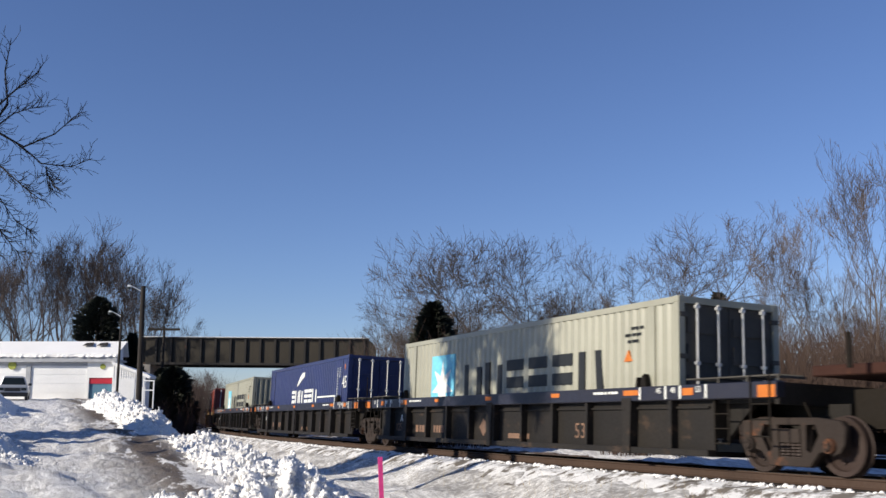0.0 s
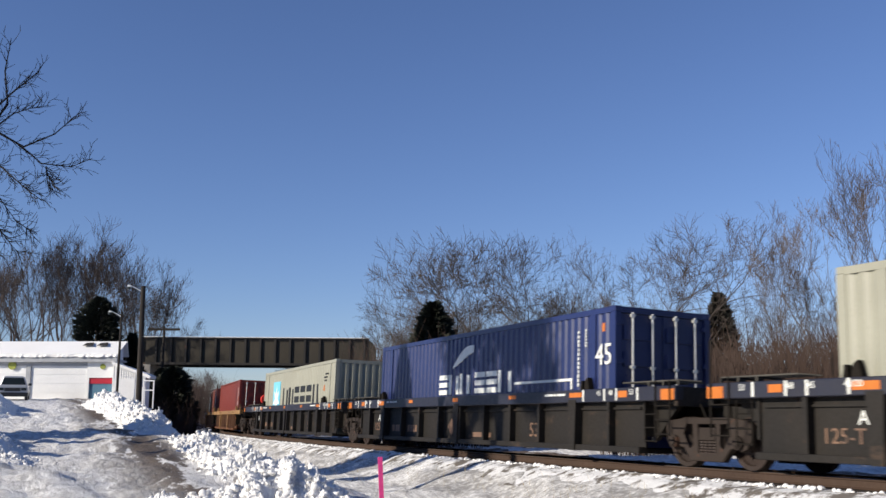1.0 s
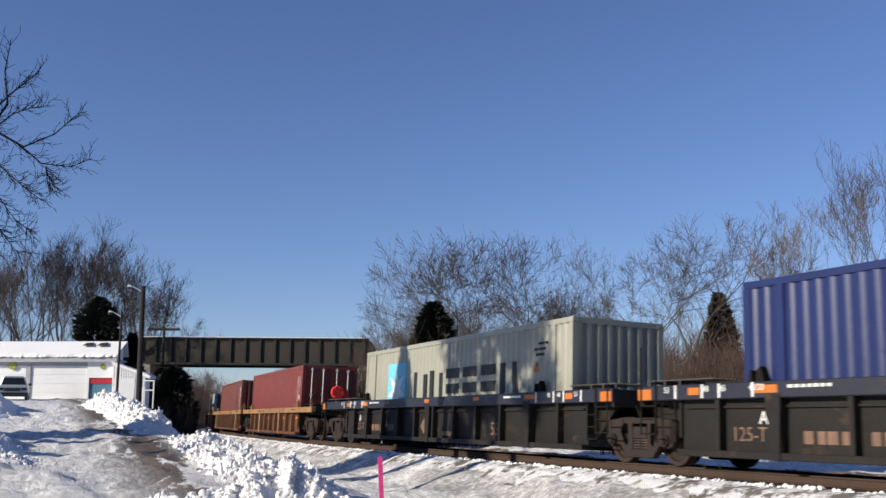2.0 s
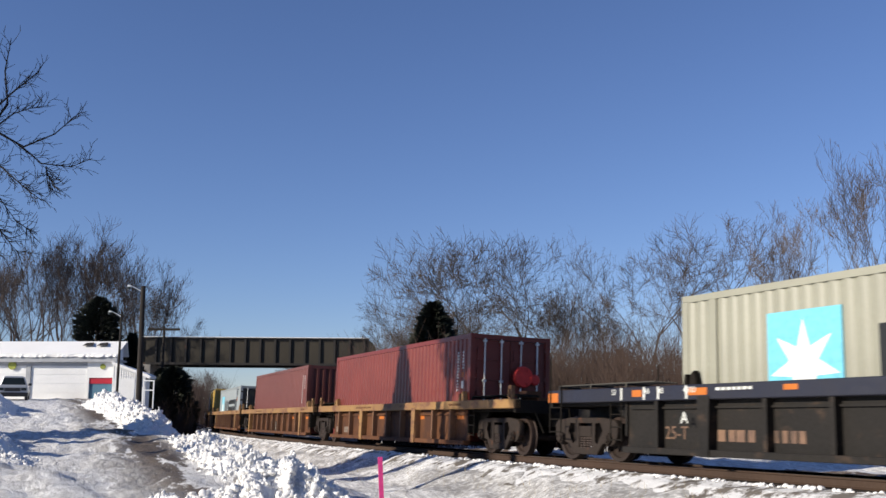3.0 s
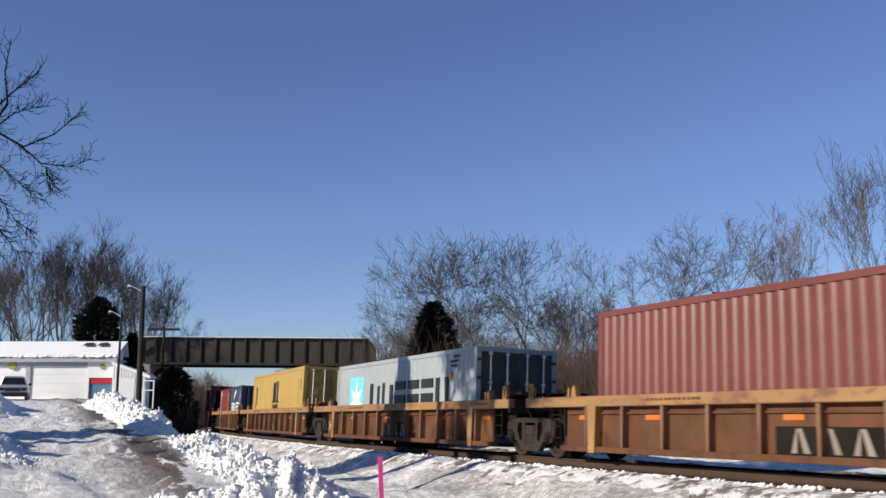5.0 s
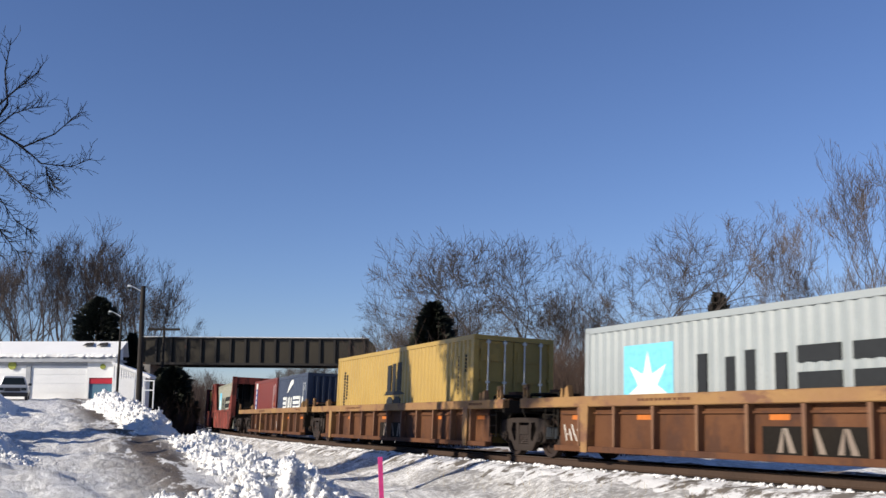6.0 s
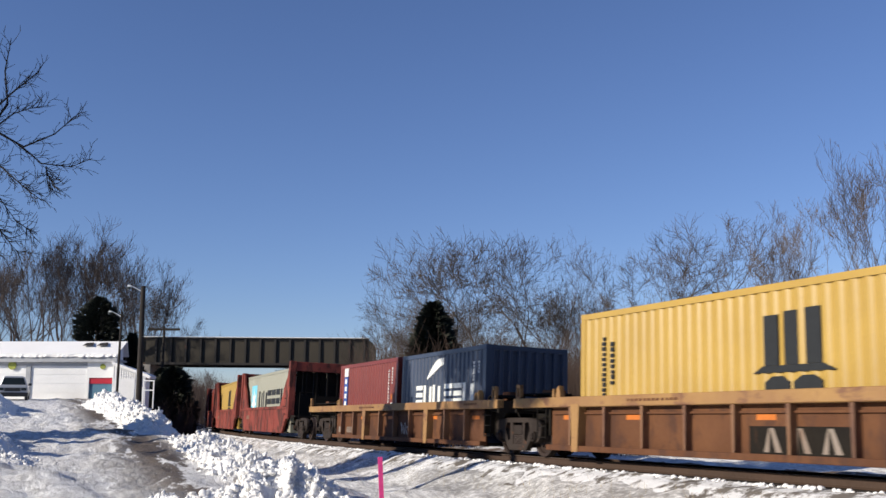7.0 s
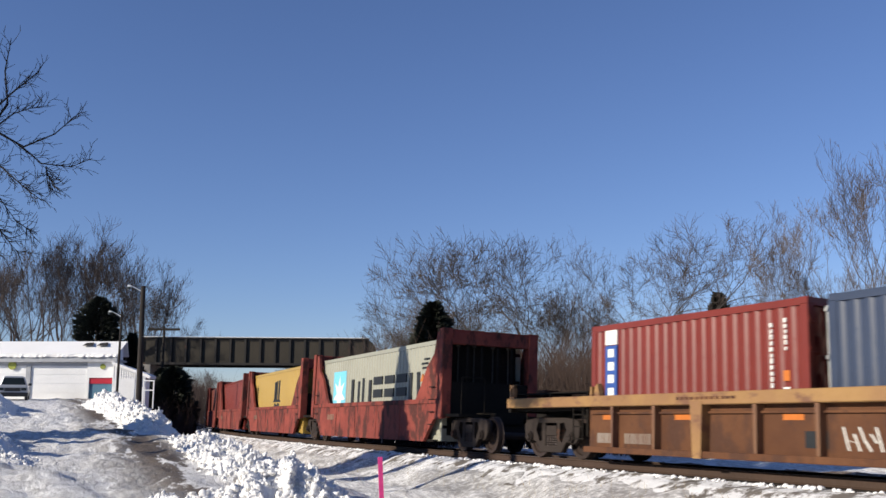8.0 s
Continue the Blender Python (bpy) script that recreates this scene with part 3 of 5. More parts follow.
def bearing_mesh():
    bm = bmesh.new()
    bar(bm, (0, 0, 0), (0, 0.10, 0), 0.125, 0.115, 14)
    bar(bm, (0, 0.10, 0), (0, 0.14, 0), 0.085, 0.08, 14)
    for k in range(3):
        a = k * 2.094 + 0.5
        bar(bm, (0.05 * math.cos(a), 0.13, 0.05 * math.sin(a)), (0.05 * math.cos(a), 0.155, 0.05 * math.sin(a)), 0.016)
    return mesh_of(bm, "bearing", M_TRUCK)


CASTING, BEARING = frame_casting(), bearing_mesh()


def truck_frame(parent, x):
    bm = bmesh.new()
    slab(bm, -0.22, 0.22, -1.08, 1.08, 0.50, 0.72)
    slab(bm, -0.16, 0.16, -0.45, 0.45, 0.72, 0.80)
    for d in (-1, 1):
        slab(bm, *sorted((d * 0.34, d * 0.46)), -0.85, 0.85, 0.36, 0.46)
    tf = part("truck_frame", bm, M_TRUCK, parent, "dusty cast steel truck with a cross bolster")
    tf.location.x = x
    for sy in (-1, 1):
        shared("side_frame", CASTING, tf, Matrix.Translation((0, sy * 1.02, 0)) @ Matrix.Rotation(radians(90), 4, "X"))
        for d in (-1, 1):
            shared("bearing", BEARING, tf, pose(d * 0.875, sy * 1.06, 0.462, 0, 0, 0 if sy > 0 else 180))
        bm = bmesh.new()
        for xx in (-0.17, -0.06, 0.06, 0.17):
            for k in range(5):
                bar(bm, (xx, sy * 1.03, 0.25 + k * 0.05), (xx, sy * 1.03, 0.285 + k * 0.05), 0.058, 0.05, 8)
        part("springs", bm, M_WHEEL, tf)
    for d in (-1, 1):
        ws = new("wheelset", WHEEL_MESH)
        ws.parent = tf
        ws["label"] = "rusty brown steel wheelset"
        WHEELS.append((ws, d * 0.875))
    return tf


def wheel_mesh():
    bm = bmesh.new()
    prof = [(0.0, 0.05), (0.12, 0.09), (0.16, 0.03), (0.36, 0.0), (0.38, 0.05), (0.457, 0.06), (0.462, -0.06), (0.485, -0.075), (0.48, -0.10), (0.37, -0.09), (0.30, -0.05), (0.0, -0.05)]
    n = 28
    for sy in (-1, 1):
        rings = []
        for r, o in prof:
            y = sy * (0.78 + o)
            if r == 0:
                rings.append([bm.verts.new((0, y, 0))])
            else:
                rings.append([bm.verts.new((r * math.cos(2 * math.pi * k / n), y, r * math.sin(2 * math.pi * k / n))) for k in range(n)])
        for a, b in zip(rings, rings[1:]):
            for k in range(n):
                j = (k + 1) % n
                if len(a) == 1:
                    bm.faces.new((a[0], b[k], b[j]))
                elif len(b) == 1:
                    bm.faces.new((a[k], a[j], b[0]))
                else:
                    bm.faces.new((a[k], a[j], b[j], b[k]))
        for k in range(4):
            a = math.pi / 2 * k
            bar(bm, (0.24 * math.cos(a), sy * 0.82, 0.24 * math.sin(a)), (0.24 * math.cos(a), sy * 0.80, 0.24 * math.sin(a)), 0.03)
    bar(bm, (0, -1.0, 0), (0, 1.0, 0), 0.085, 0.085, 10)
    return mesh_of(bm, "wheelset", M_WHEEL)


WHEEL_MESH = wheel_mesh()


def ends_of(label, group):
    return tagged(new("well_car"), label, "railway car", group)


def well_car(style, b0, b1, s0, s1, label, numbers=(), trucks=()):
    """One unit of an articulated container car. b0..b1: the well's sides, s0..s1: the sills, in x from the unit's middle."""
    dark = style == "dark"
    u = ends_of(label, "well car units of the train")
    body, sill = (M_BLACKCAR, M_NAVYSILL) if dark else (M_BROWNCAR, M_YSILL)
    st, sb, zb = (1.47, 1.20, 0.23) if dark else (1.33, 1.11, 0.20)
    W = 1.43
    PAN = W - 0.15
    for sy in (1, -1):
        y0, y1 = sorted((sy * (PAN - 0.04), sy * PAN))
        side = cuboid("side_panel", (b0, b1, y0, y1, zb, sb), body, u)
        y0, y1 = sorted((sy * (W - 0.16), sy * (W + 0.04)))
        cuboid("top_sill", (s0, s1, y0, y1, sb, st), sill, u, "navy top sill" if dark else "worn yellow top sill", 0.015)
        y0, y1 = sorted((sy * (W - 0.14), sy * (W + 0.02)))
        cuboid("bottom_sill", (b0, b1, y0, y1, zb - 0.02, zb + 0.10), body, u, "", 0.01)
        y0, y1 = sorted((sy * PAN, sy * (PAN + 0.05)))
        cuboid("rail_strip", (b0 + 0.1, b1 - 0.1, y0, y1, sb - 0.15, sb - 0.11), body, side)
        n = 11 if dark else (9 if b1 - b0 < 13 else 11)
        bm = bmesh.new()
        hw = (0.045, 0.05) if dark else (0.026, 0.042)
        prism(bm, [(-hw[0], zb + 0.10), (hw[0], zb + 0.10), (hw[1], sb - 0.002), (-hw[1], sb - 0.002)], *sorted((sy * PAN, sy * (W + 0.012))))
        rib_me = mesh_of(bm, "rib", body if dark else M_RIB)
        for i in range(n):
            shared("rib", rib_me, side, Matrix.Translation((b0 + (b1 - b0) * (i + 0.75) / (n + 0.5), 0, 0)))
        for xx in (b0 + 2.4, 0.2, b1 - 2.4) if dark else (b0 + 3.6, b1 - 3.6) if b1 - b0 < 13 else (b0 + 1.2, b1 - 1.2):
            bm = bmesh.new()
            prism(bm, [(xx - 0.11, zb - 0.03), (xx + 0.11, zb - 0.03), (xx + 0.16, sb + 0.06), (xx - 0.16, sb + 0.06)], *sorted((sy * PAN, sy * (W + 0.05))))
            part("jacking_post", bm, body if dark else M_YSILL, u)
    # floor beams and end structures
    bm = bmesh.new()
    for xx in (b0 + 0.3, -6.0, -3.0, 0.0, 3.0, 6.0, b1 - 0.3):
        if b0 < xx < b1:
            slab(bm, xx - 0.25, xx + 0.25, -W + 0.1, W - 0.1, zb - 0.02, zb + 0.06)
    part("floor_beams", bm, M_DARK, u)
    for d, b, s in ((-1, b0, s0), (1, b1, s1)):
        end_metal = body if dark else M_DARK
        cuboid("end_sheet", (*sorted((b, b + d * 0.06)), -W + 0.1, W - 0.1, zb + 0.3, sb), end_metal, u)
        cuboid("deck_plate", (*sorted((b, s - d * 0.1)), -W + 0.18, W - 0.18, sb - 0.06, sb + 0.03), end_metal, u)
        cuboid("draft_sill", (*sorted((b, s + d * 0.45)), -0.35, 0.35, 0.72, sb - 0.06), end_metal, u)
        for yy in (-1.0, 1.0):
            bm = bmesh.new()
            prism(bm, [(b, 0.45), (b, sb - 0.06), (b + d * 0.75, sb - 0.06)][::d], yy - 0.05, yy + 0.05)
            part("brace", bm, end_metal, u)
        cuboid("end_beam", (*sorted((s - d * 0.10, s)), -W + 0.02, W - 0.02, sb - 0.10, st - 0.02), end_metal, u)
        for yy in (-0.75, 0.9):
            bm = bmesh.new()
            bar(bm, (s + d * 0.02, yy, sb - 0.05), (s + d * 0.16, yy * 0.8, 0.55), 0.022)
            part("air_hose", bm, M_DARK, u)
        for sy in (-1, 1):
            bm = bmesh.new()
            for o in (0.0, 0.36):
                bar(bm, (b + d * (0.12 + o), sy * (W - 0.05), 0.42), (b + d * (0.12 + o), sy * (W - 0.05), sb), 0.015)
            for zz in (0.45, 0.70, 0.95):
                bar(bm, (b + d * 0.12, sy * (W - 0.05), zz), (b + d * 0.48, sy * (W - 0.05), zz), 0.013)
            part("step_ladder", bm, M_DARK, u)
        bm = bmesh.new()
        lo, hi = sorted((b + d * 0.1, s - d * 0.15))
        for k in range(7):
            yy = 0.72 + k * 0.085
            slab(bm, lo - (0.9 if dark and d > 0 else 0), hi + (0.9 if dark and d < 0 else 0), yy, yy + 0.03, st + 0.10, st + 0.125)
        for xx in (lo, (lo + hi) / 2, hi):
            slab(bm, xx - 0.02, xx + 0.02, 0.70, 1.28, st + 0.06, st + 0.10)
            slab(bm, xx - 0.02, xx + 0.02, 1.24, 1.28, st - 0.05, st + 0.06)
        part("walkway_grating", bm, M_GREYSHADE if dark else M_DARK, u, "weathered steel walkway grating" if dark else "")
        # locator brackets and grab irons
        for sy in (-1, 1):
            bm = bmesh.new()
            xx = b - d * (0.35 if not dark else 2.0)
            prism(bm, [(xx - 0.10, st), (xx + 0.10, st), (xx + 0.06, st + 0.20), (xx - 0.03, st + 0.26)], *sorted((sy * 1.24, sy * 1.36)))
            prism(bm, [(xx + 0.16, st), (xx + 0.26, st), (xx + 0.22, st + 0.2), (xx + 0.18, st + 0.2)], *sorted((sy * 1.24, sy * 1.36)))
            part("guide_bracket", bm, M_DARK if dark else M_YSILL, u)
        if not dark:
            for sy in (-1, 1):
                bm = bmesh.new()
                xx = s - d * 0.22
                y0, y1 = sorted((sy * 1.38, sy * 1.46))
                slab(bm, xx - 0.10, xx - 0.05, y0, y1, st - 0.1, st + 0.30)
                slab(bm, xx + 0.05, xx + 0.10, y0, y1, st - 0.1, st + 0.30)
                slab(bm, xx - 0.10, xx + 0.10, y0, y1, st + 0.24, st + 0.32)
                slab(bm, xx - 0.10, xx + 0.10, y0, y1, st - 0.1, st + 0.04)
                part("lashing_ring", bm, M_YSILL, u, "pale yellow lift eye")
            bm = bmesh.new()
            slab(bm, *sorted((b - d * 0.2, s - d * 0.1)), 0.3, 0.75, st - 0.05, st + 0.06)
            bar(bm, (s - d * 0.9, 0.2, st + 0.05), (s - d * 0.5, 1.2, st + 0.09), 0.03)
            slab(bm, *sorted((s - d * 0.4, s - d * 0.8)), 0.5, 0.9, st + 0.06, st + 0.22)
            part("locking_gear", bm, M_BROWNCAR, u)
        else:
            for sy in (-1, 1):
                bm = bmesh.new()
                xx = s - d * 0.35
                y = sy * (W + 0.06)
                for o in (-0.22, 0.22):
                    bar(bm, (xx + o, y, 0.55), (xx + o, y, st + (0.75 if o * d > 0 and d > 0 else 0.1)), 0.016)
                for zz in (0.58, 0.85, 1.1):
                    bar(bm, (xx - 0.22, y, zz), (xx + 0.22, y, zz), 0.014)
                part("ladder", bm, M_DARK, u)
    face = W + 0.04
    if dark:
        refl = [(s0 + 0.02, s0 + 0.42, 0.20), (b0 + 0.35, b0 + 0.65, 0.13), (b0 + 2.0, b0 + 2.5, 0.10), (-3.2, -2.85, 0.09), (0.1, 0.42, 0.10), (3.3, 3.6, 0.09),
                (b1 - 2.5, b1 - 2.0, 0.13), (b1 - 0.65, b1 - 0.35, 0.13), (s1 - 0.42, s1 - 0.02, 0.20)]
        for a, b, h in refl:
            patch("reflector", [rect(a, b, st - 0.06 - h, st - 0.06)], M_ORANGE, u, "orange reflector", 0.004, face)
        marks = []
        for xx in (b0, b0 + 0.72, b0 + 1.15, b0 + 1.95, b1, b1 - 0.72, b1 - 1.15, b1 - 1.95):
            marks.append(rect(xx - 0.025, xx + 0.025, sb + 0.02, st - 0.01))
        patch("length_marks", marks, M_WHITEMARK, u, "white length marks", 0.004, face)
        for xx, tx in ((b1, "53"), (b1 - 0.72, "48"), (b1 - 1.15, "45"), (b1 - 1.85, "40/20"), (b0 + 0.30, "53"), (b0 + 1.02, "48"), (b0 + 1.45, "45")):
            lettering(tx, 0.15, M_WHITEMARK, u, Matrix.Translation((xx - 0.02 + (0.34 if tx == "53" and xx == b1 else 0.0), face + 0.002, st - 0.14)))
        patch("stencil_lines", dash_rows(b0 + 2.7, b0 + 3.6, st - 0.12, 0.05, 7, 2) + dash_rows(b1 - 3.6, b1 - 2.7, st - 0.12, 0.05, 7, 4), M_WHITEMARK, u, "", 0.003, face)
        lettering("53", 0.46, M_TANMARK, u, Matrix.Translation((-3.55, PAN + 0.006, 0.46)), "faded 53")
        lettering("A", 0.30, M_WHITEMARK, u, Matrix.Translation((6.1, W + 0.052, 0.78)))
        lettering("125-T", 0.34, M_TANMARK, u, Matrix.Translation((6.95, PAN + 0.006, 0.50)))
        patch("faded_number_bars", dash_rows(4.45, 5.4, 0.48, 0.20, 4, 8) + dash_rows(3.35, 4.1, 0.48, 0.20, 4, 9), M_TANMARK, u, "faded illegible car markings", 0.006, PAN)
        patch("faded_emblem", [[(0.6, 0.65), (0.85, 0.42), (1.1, 0.65), (0.85, 0.88)]], M_TANMARK, u, "", 0.006, PAN)
        patch("faded_name_bar", [rect(-1.55, -0.5, 0.40, 0.52)], M_TANMARK, u, "", 0.006, PAN)
    else:
        for i, xx in enumerate((b0 + 0.6, b0 + 3.4, 0.4, b1 - 3.0, b1 - 0.7)):
            patch("reflector", [rect(xx - 0.22, xx + 0.22, sb - 0.26, sb - 0.165)], M_ORANGE, u, "orange reflector", 0.004, PAN)
        patch("stencil_lines", dash_rows(b1 - 4.6, b1 - 3.0, st - 0.13, 0.05, 12, 2) + dash_rows(b0 + 0.2, b0 + 1.0, st - 0.13, 0.06, 7, 4), M_BROWNCAR, u, "", 0.003, face)
    for name, args in numbers:
        if name == "number":
            patch("number_bars", dash_rows(b1 - 0.92, b1 - 0.25, 0.38, 0.20, 8, 8) + dash_rows(b1 - 2.05, b1 - 1.2, 0.38, 0.20, 10, 9), M_WORNMARK, u, "white illegible car number", 0.006, PAN)
        if name == "emblem":
            x = args
            for k in (-1, 0, 1):
                xc = x - 0.15 + k * 0.62
                patch("emblem_bar", [[(xc - 0.20, 0.33), (xc - 0.06, 0.33), (xc + 0.05, 0.72), (xc - 0.03, 0.72)]], M_WORNMARK, u, "pale worn emblem bar", 0.006, PAN)
                patch("emblem_bar", [[(xc + 0.08, 0.33), (xc + 0.20, 0.33), (xc + 0.08, 0.72), (xc + 0.055, 0.72)]], M_WORNMARK, u, "pale worn emblem bar", 0.006, PAN)
            patch("emblem_ground", [rect(x - 1.25, x + 1.0, 0.27, 0.75)], M_DARK, u, "", 0.003, PAN)
        if name == "scrawl":
            x = args
            patch("scrawl", [[(x + 0.1 * i, 0.4 + 0.12 * (i % 2)), (x + 0.1 * i + 0.03, 0.4 + 0.12 * (i % 2)), (x + 0.1 * i + 0.13, 0.75 - 0.1 * (i % 3)), (x + 0.1 * i + 0.1, 0.75 - 0.1 * (i % 3))] for i in range(7)], M_WHITEMARK, u, "pale painted scrawl", 0.005, PAN)
            patch("stencil_box", [rect(x + 1.25, x + 1.47, 0.42, 0.68), rect(x + 1.0, x + 1.22, 0.42, 0.68)], M_BLACKMARK, u, "", 0.005, PAN)
    for x in trucks:
        truck_frame(u, x)
    return u


def bulkhead_car(b0, b1, label, trucks):
    """A red well unit with a tall portal at each end."""
    u = ends_of(label, "well car units of the train")
    W, zb, st = 1.45, 0.22, 1.42
    for sy in (1, -1):
        bm = bmesh.new()
        prism(bm, [(b0 + 1.35, zb), (b1 - 1.35, zb), (b1 - 0.65, zb + 0.62), (b1, zb + 0.66), (b1, st), (b0, st), (b0, zb + 0.66), (b0 + 0.65, zb + 0.62)], *sorted((sy * (W - 0.10), sy * W)))
        side = part("side_panel", bm, M_REDCAR, u)
        for k in range(6):
            xx = b0 + (b1 - b0) * (k + 0.5) / 6
            if not b0 + 1.4 < xx < b1 - 1.4:
                continue
            cuboid("weld_strip", (xx - 0.012, xx + 0.012, *sorted((sy * (W - 0.002), sy * (W + 0.012))), zb + 0.02, st - 0.15), M_REDCAR, side)
        cuboid("top_sill", (b0, b1, *sorted((sy * (W - 0.12), sy * (W + 0.03))), st - 0.14, st), M_REDCAR, u, "", 0.012)
        for d, b in ((-1, b0), (1, b1)):
            bm = bmesh.new()
            prism(bm, [(b, st), (b - d * 2.1, st), (b - d * 1.75, 1.75), (b - d * 1.25, 2.35), (b - d * 0.75, 2.7), (b - d * 0.55, 3.3), (b, 3.35)][::d], *sorted((sy * (W - 0.10), sy * (W - 0.01))))
            part("gusset", bm, M_REDCAR, u, "torn-edged red end gusset")
            cuboid("portal_post", (*sorted((b - d * 0.28, b + d * 0.02)), *sorted((sy * (W - 0.24), sy * (W + 0.05))), 0.9, 3.38), M_REDCAR, u, "", 0.015)
            bm = bmesh.new()
            for kk in range(4):
                bar(bm, (b - d * 0.9, sy * (W + 0.05), 0.7 + kk * 0.35), (b - d * 0.5, sy * (W + 0.05), 0.7 + kk * 0.35), 0.015)
            part("grab_ladder", bm, M_DARK, u)
    for d, b in ((-1, b0), (1, b1)):
        cuboid("portal_beam", (*sorted((b - d * 0.26, b)), -W + 0.24, W - 0.24, 2.95, 3.36), M_REDCAR, u, "", 0.015)
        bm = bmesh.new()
        # the dark sheet stands in for the deep shade within the portal
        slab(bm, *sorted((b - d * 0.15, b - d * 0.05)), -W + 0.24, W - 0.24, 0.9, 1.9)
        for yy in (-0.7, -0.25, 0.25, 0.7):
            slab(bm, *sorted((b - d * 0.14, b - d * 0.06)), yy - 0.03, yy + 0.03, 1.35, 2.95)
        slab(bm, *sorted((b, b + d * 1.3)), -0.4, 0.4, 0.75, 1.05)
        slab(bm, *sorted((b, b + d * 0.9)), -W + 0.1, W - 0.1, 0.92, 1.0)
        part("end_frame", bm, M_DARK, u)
        bm = bmesh.new()
        bar(bm, (b + d * 0.5, 1.1, 1.0), (b + d * 0.5, 1.1, 2.0), 0.02)
        bar(bm, (b + d * 0.5, 0.4, 2.0), (b + d * 0.5, 1.1, 2.0), 0.02)
        bar(bm, (b + d * 0.5, 0.4, 1.0), (b + d * 0.5, 0.4, 2.0), 0.02)
        part("hand_rail", bm, M_DARK, u)
    cuboid("floor_plate", (b0 + 0.8, b1 - 0.8, -W + 0.1, W - 0.1, zb, zb + 0.06), M_DARK, u)
    patch("number_bars", dash_rows(b1 - 3.0, b1 - 2.1, 0.82, 0.2, 5, 8), M_TANMARK, u, "", 0.004, W)
    for x in trucks:
        truck_frame(u, x)
    return u


def coupled(thing, s1, s2):
    """Carry a unit of the train at the rail places s1 and s2 (at the start)."""
    MOVERS.append((thing, s1, s2, Matrix.Identity(4)))


def loaded(thing, s1, s2, x, z):
    MOVERS.append((thing, s1, s2, Matrix.Translation((x, 0, z))))


# dark three-unit car
T = [-9.45, 9.98, 29.41, 48.84]
for i in range(3):
    a, b = T[i], T[i + 1]
    half = (b - a) / 2
    unit = well_car("dark", -8.15, 8.2 - (0.3 if i == 2 else 0), -half + (-0.15 if i == 0 else 0.4), half - (0.4 if i < 2 else -0.9),
                    "dusty black well car unit with navy top sill", trucks=(-half,) if i < 2 else (-half, half))
    coupled(unit, a, b)


def lay(c, length, near, s1, s2, top_z, height):
    loaded(c, s1, s2, near + length / 2 - (s1 + s2) / 2, top_z - height)


# the end's shade is put into the darker door colour
lay(star_container(13.716, 2.896, M_CREAM, "cream corrugated container with grey shade-darkened doors, star emblem", True, M_GREYSHADE), 13.716, -6.83, T[0], T[1], 3.19, 2.896)
lay(blue_container(13.716, 2.896, M_BLUE, "deep blue corrugated container with white emblem bars", True, True), 13.716, 12.67, T[1], T[2], 3.21, 2.896)
lay(star_container(13.716, 2.896, M_CREAM, "cream corrugated container with ribbed end wall, star emblem", False), 13.716, 31.75, T[2], T[3], 3.14, 2.896)

# rusty five-unit car
T = [52.8, 68.33, 86.08, 103.83, 121.58, 137.5]
B = [(54.1, 66.15), (69.7, 84.2), (87.45, 101.93), (105.2, 119.73), (122.95, 135.65)]
S = [(51.25, 67.8), (68.62, 85.7), (86.5, 103.42), (104.24, 121.2), (121.98, 138.9)]
EX = [[("number", 0)], [("emblem", -0.2)], [("scrawl", 6.1), ("emblem", -0.2)], [("emblem", -0.2)], [("number", 0), ("scrawl", -1.3)]]
for i in range(5):
    m = (T[i] + T[i + 1]) / 2
    half = (T[i + 1] - T[i]) / 2
    unit = well_car("rusty", B[i][0] - m, B[i][1] - m, S[i][0] - m, S[i][1] - m, "rusty brown well car unit with worn yellow top sill",
                    EX[i], (-half,) if i < 4 else (-half, half))
    coupled(unit, T[i], T[i + 1])
red1 = red_container(M_RED, "oxide red corrugated container with a bright red disc on its doors", True, True)
bm = bmesh.new()
bar(bm, (-6.15, -0.35, 1.78), (-6.23, -0.35, 1.78), 0.30, 0.27, 18)
for k in range(6):
    a = k * math.pi / 3
    bar(bm, (-6.2, -0.35 + 0.22 * math.cos(a), 1.78 + 0.22 * math.sin(a)), (-6.26, -0.35 + 0.22 * math.cos(a), 1.78 + 0.22 * math.sin(a)), 0.05)
bar(bm, (-6.15, -0.72, 1.72), (-6.2, -0.72, 1.72), 0.16, 0.12, 10)
part("warning_disc", bm, M_REDTARP, red1, "bright red round disc")
lay(red1, 12.192, 54.3, T[0], T[1], 3.16, 2.896)
lay(red_container(M_MAROON, "faded maroon corrugated container with ribbed end wall", False, False), 12.192, 70.93, T[1], T[2], 3.12, 2.896)
lay(star_container(12.192, 2.591, M_GREY, "pale grey corrugated container with shade-darkened doors, star emblem", True, M_GREYSHADE), 12.192, 88.88, T[2], T[3], 2.80, 2.591)


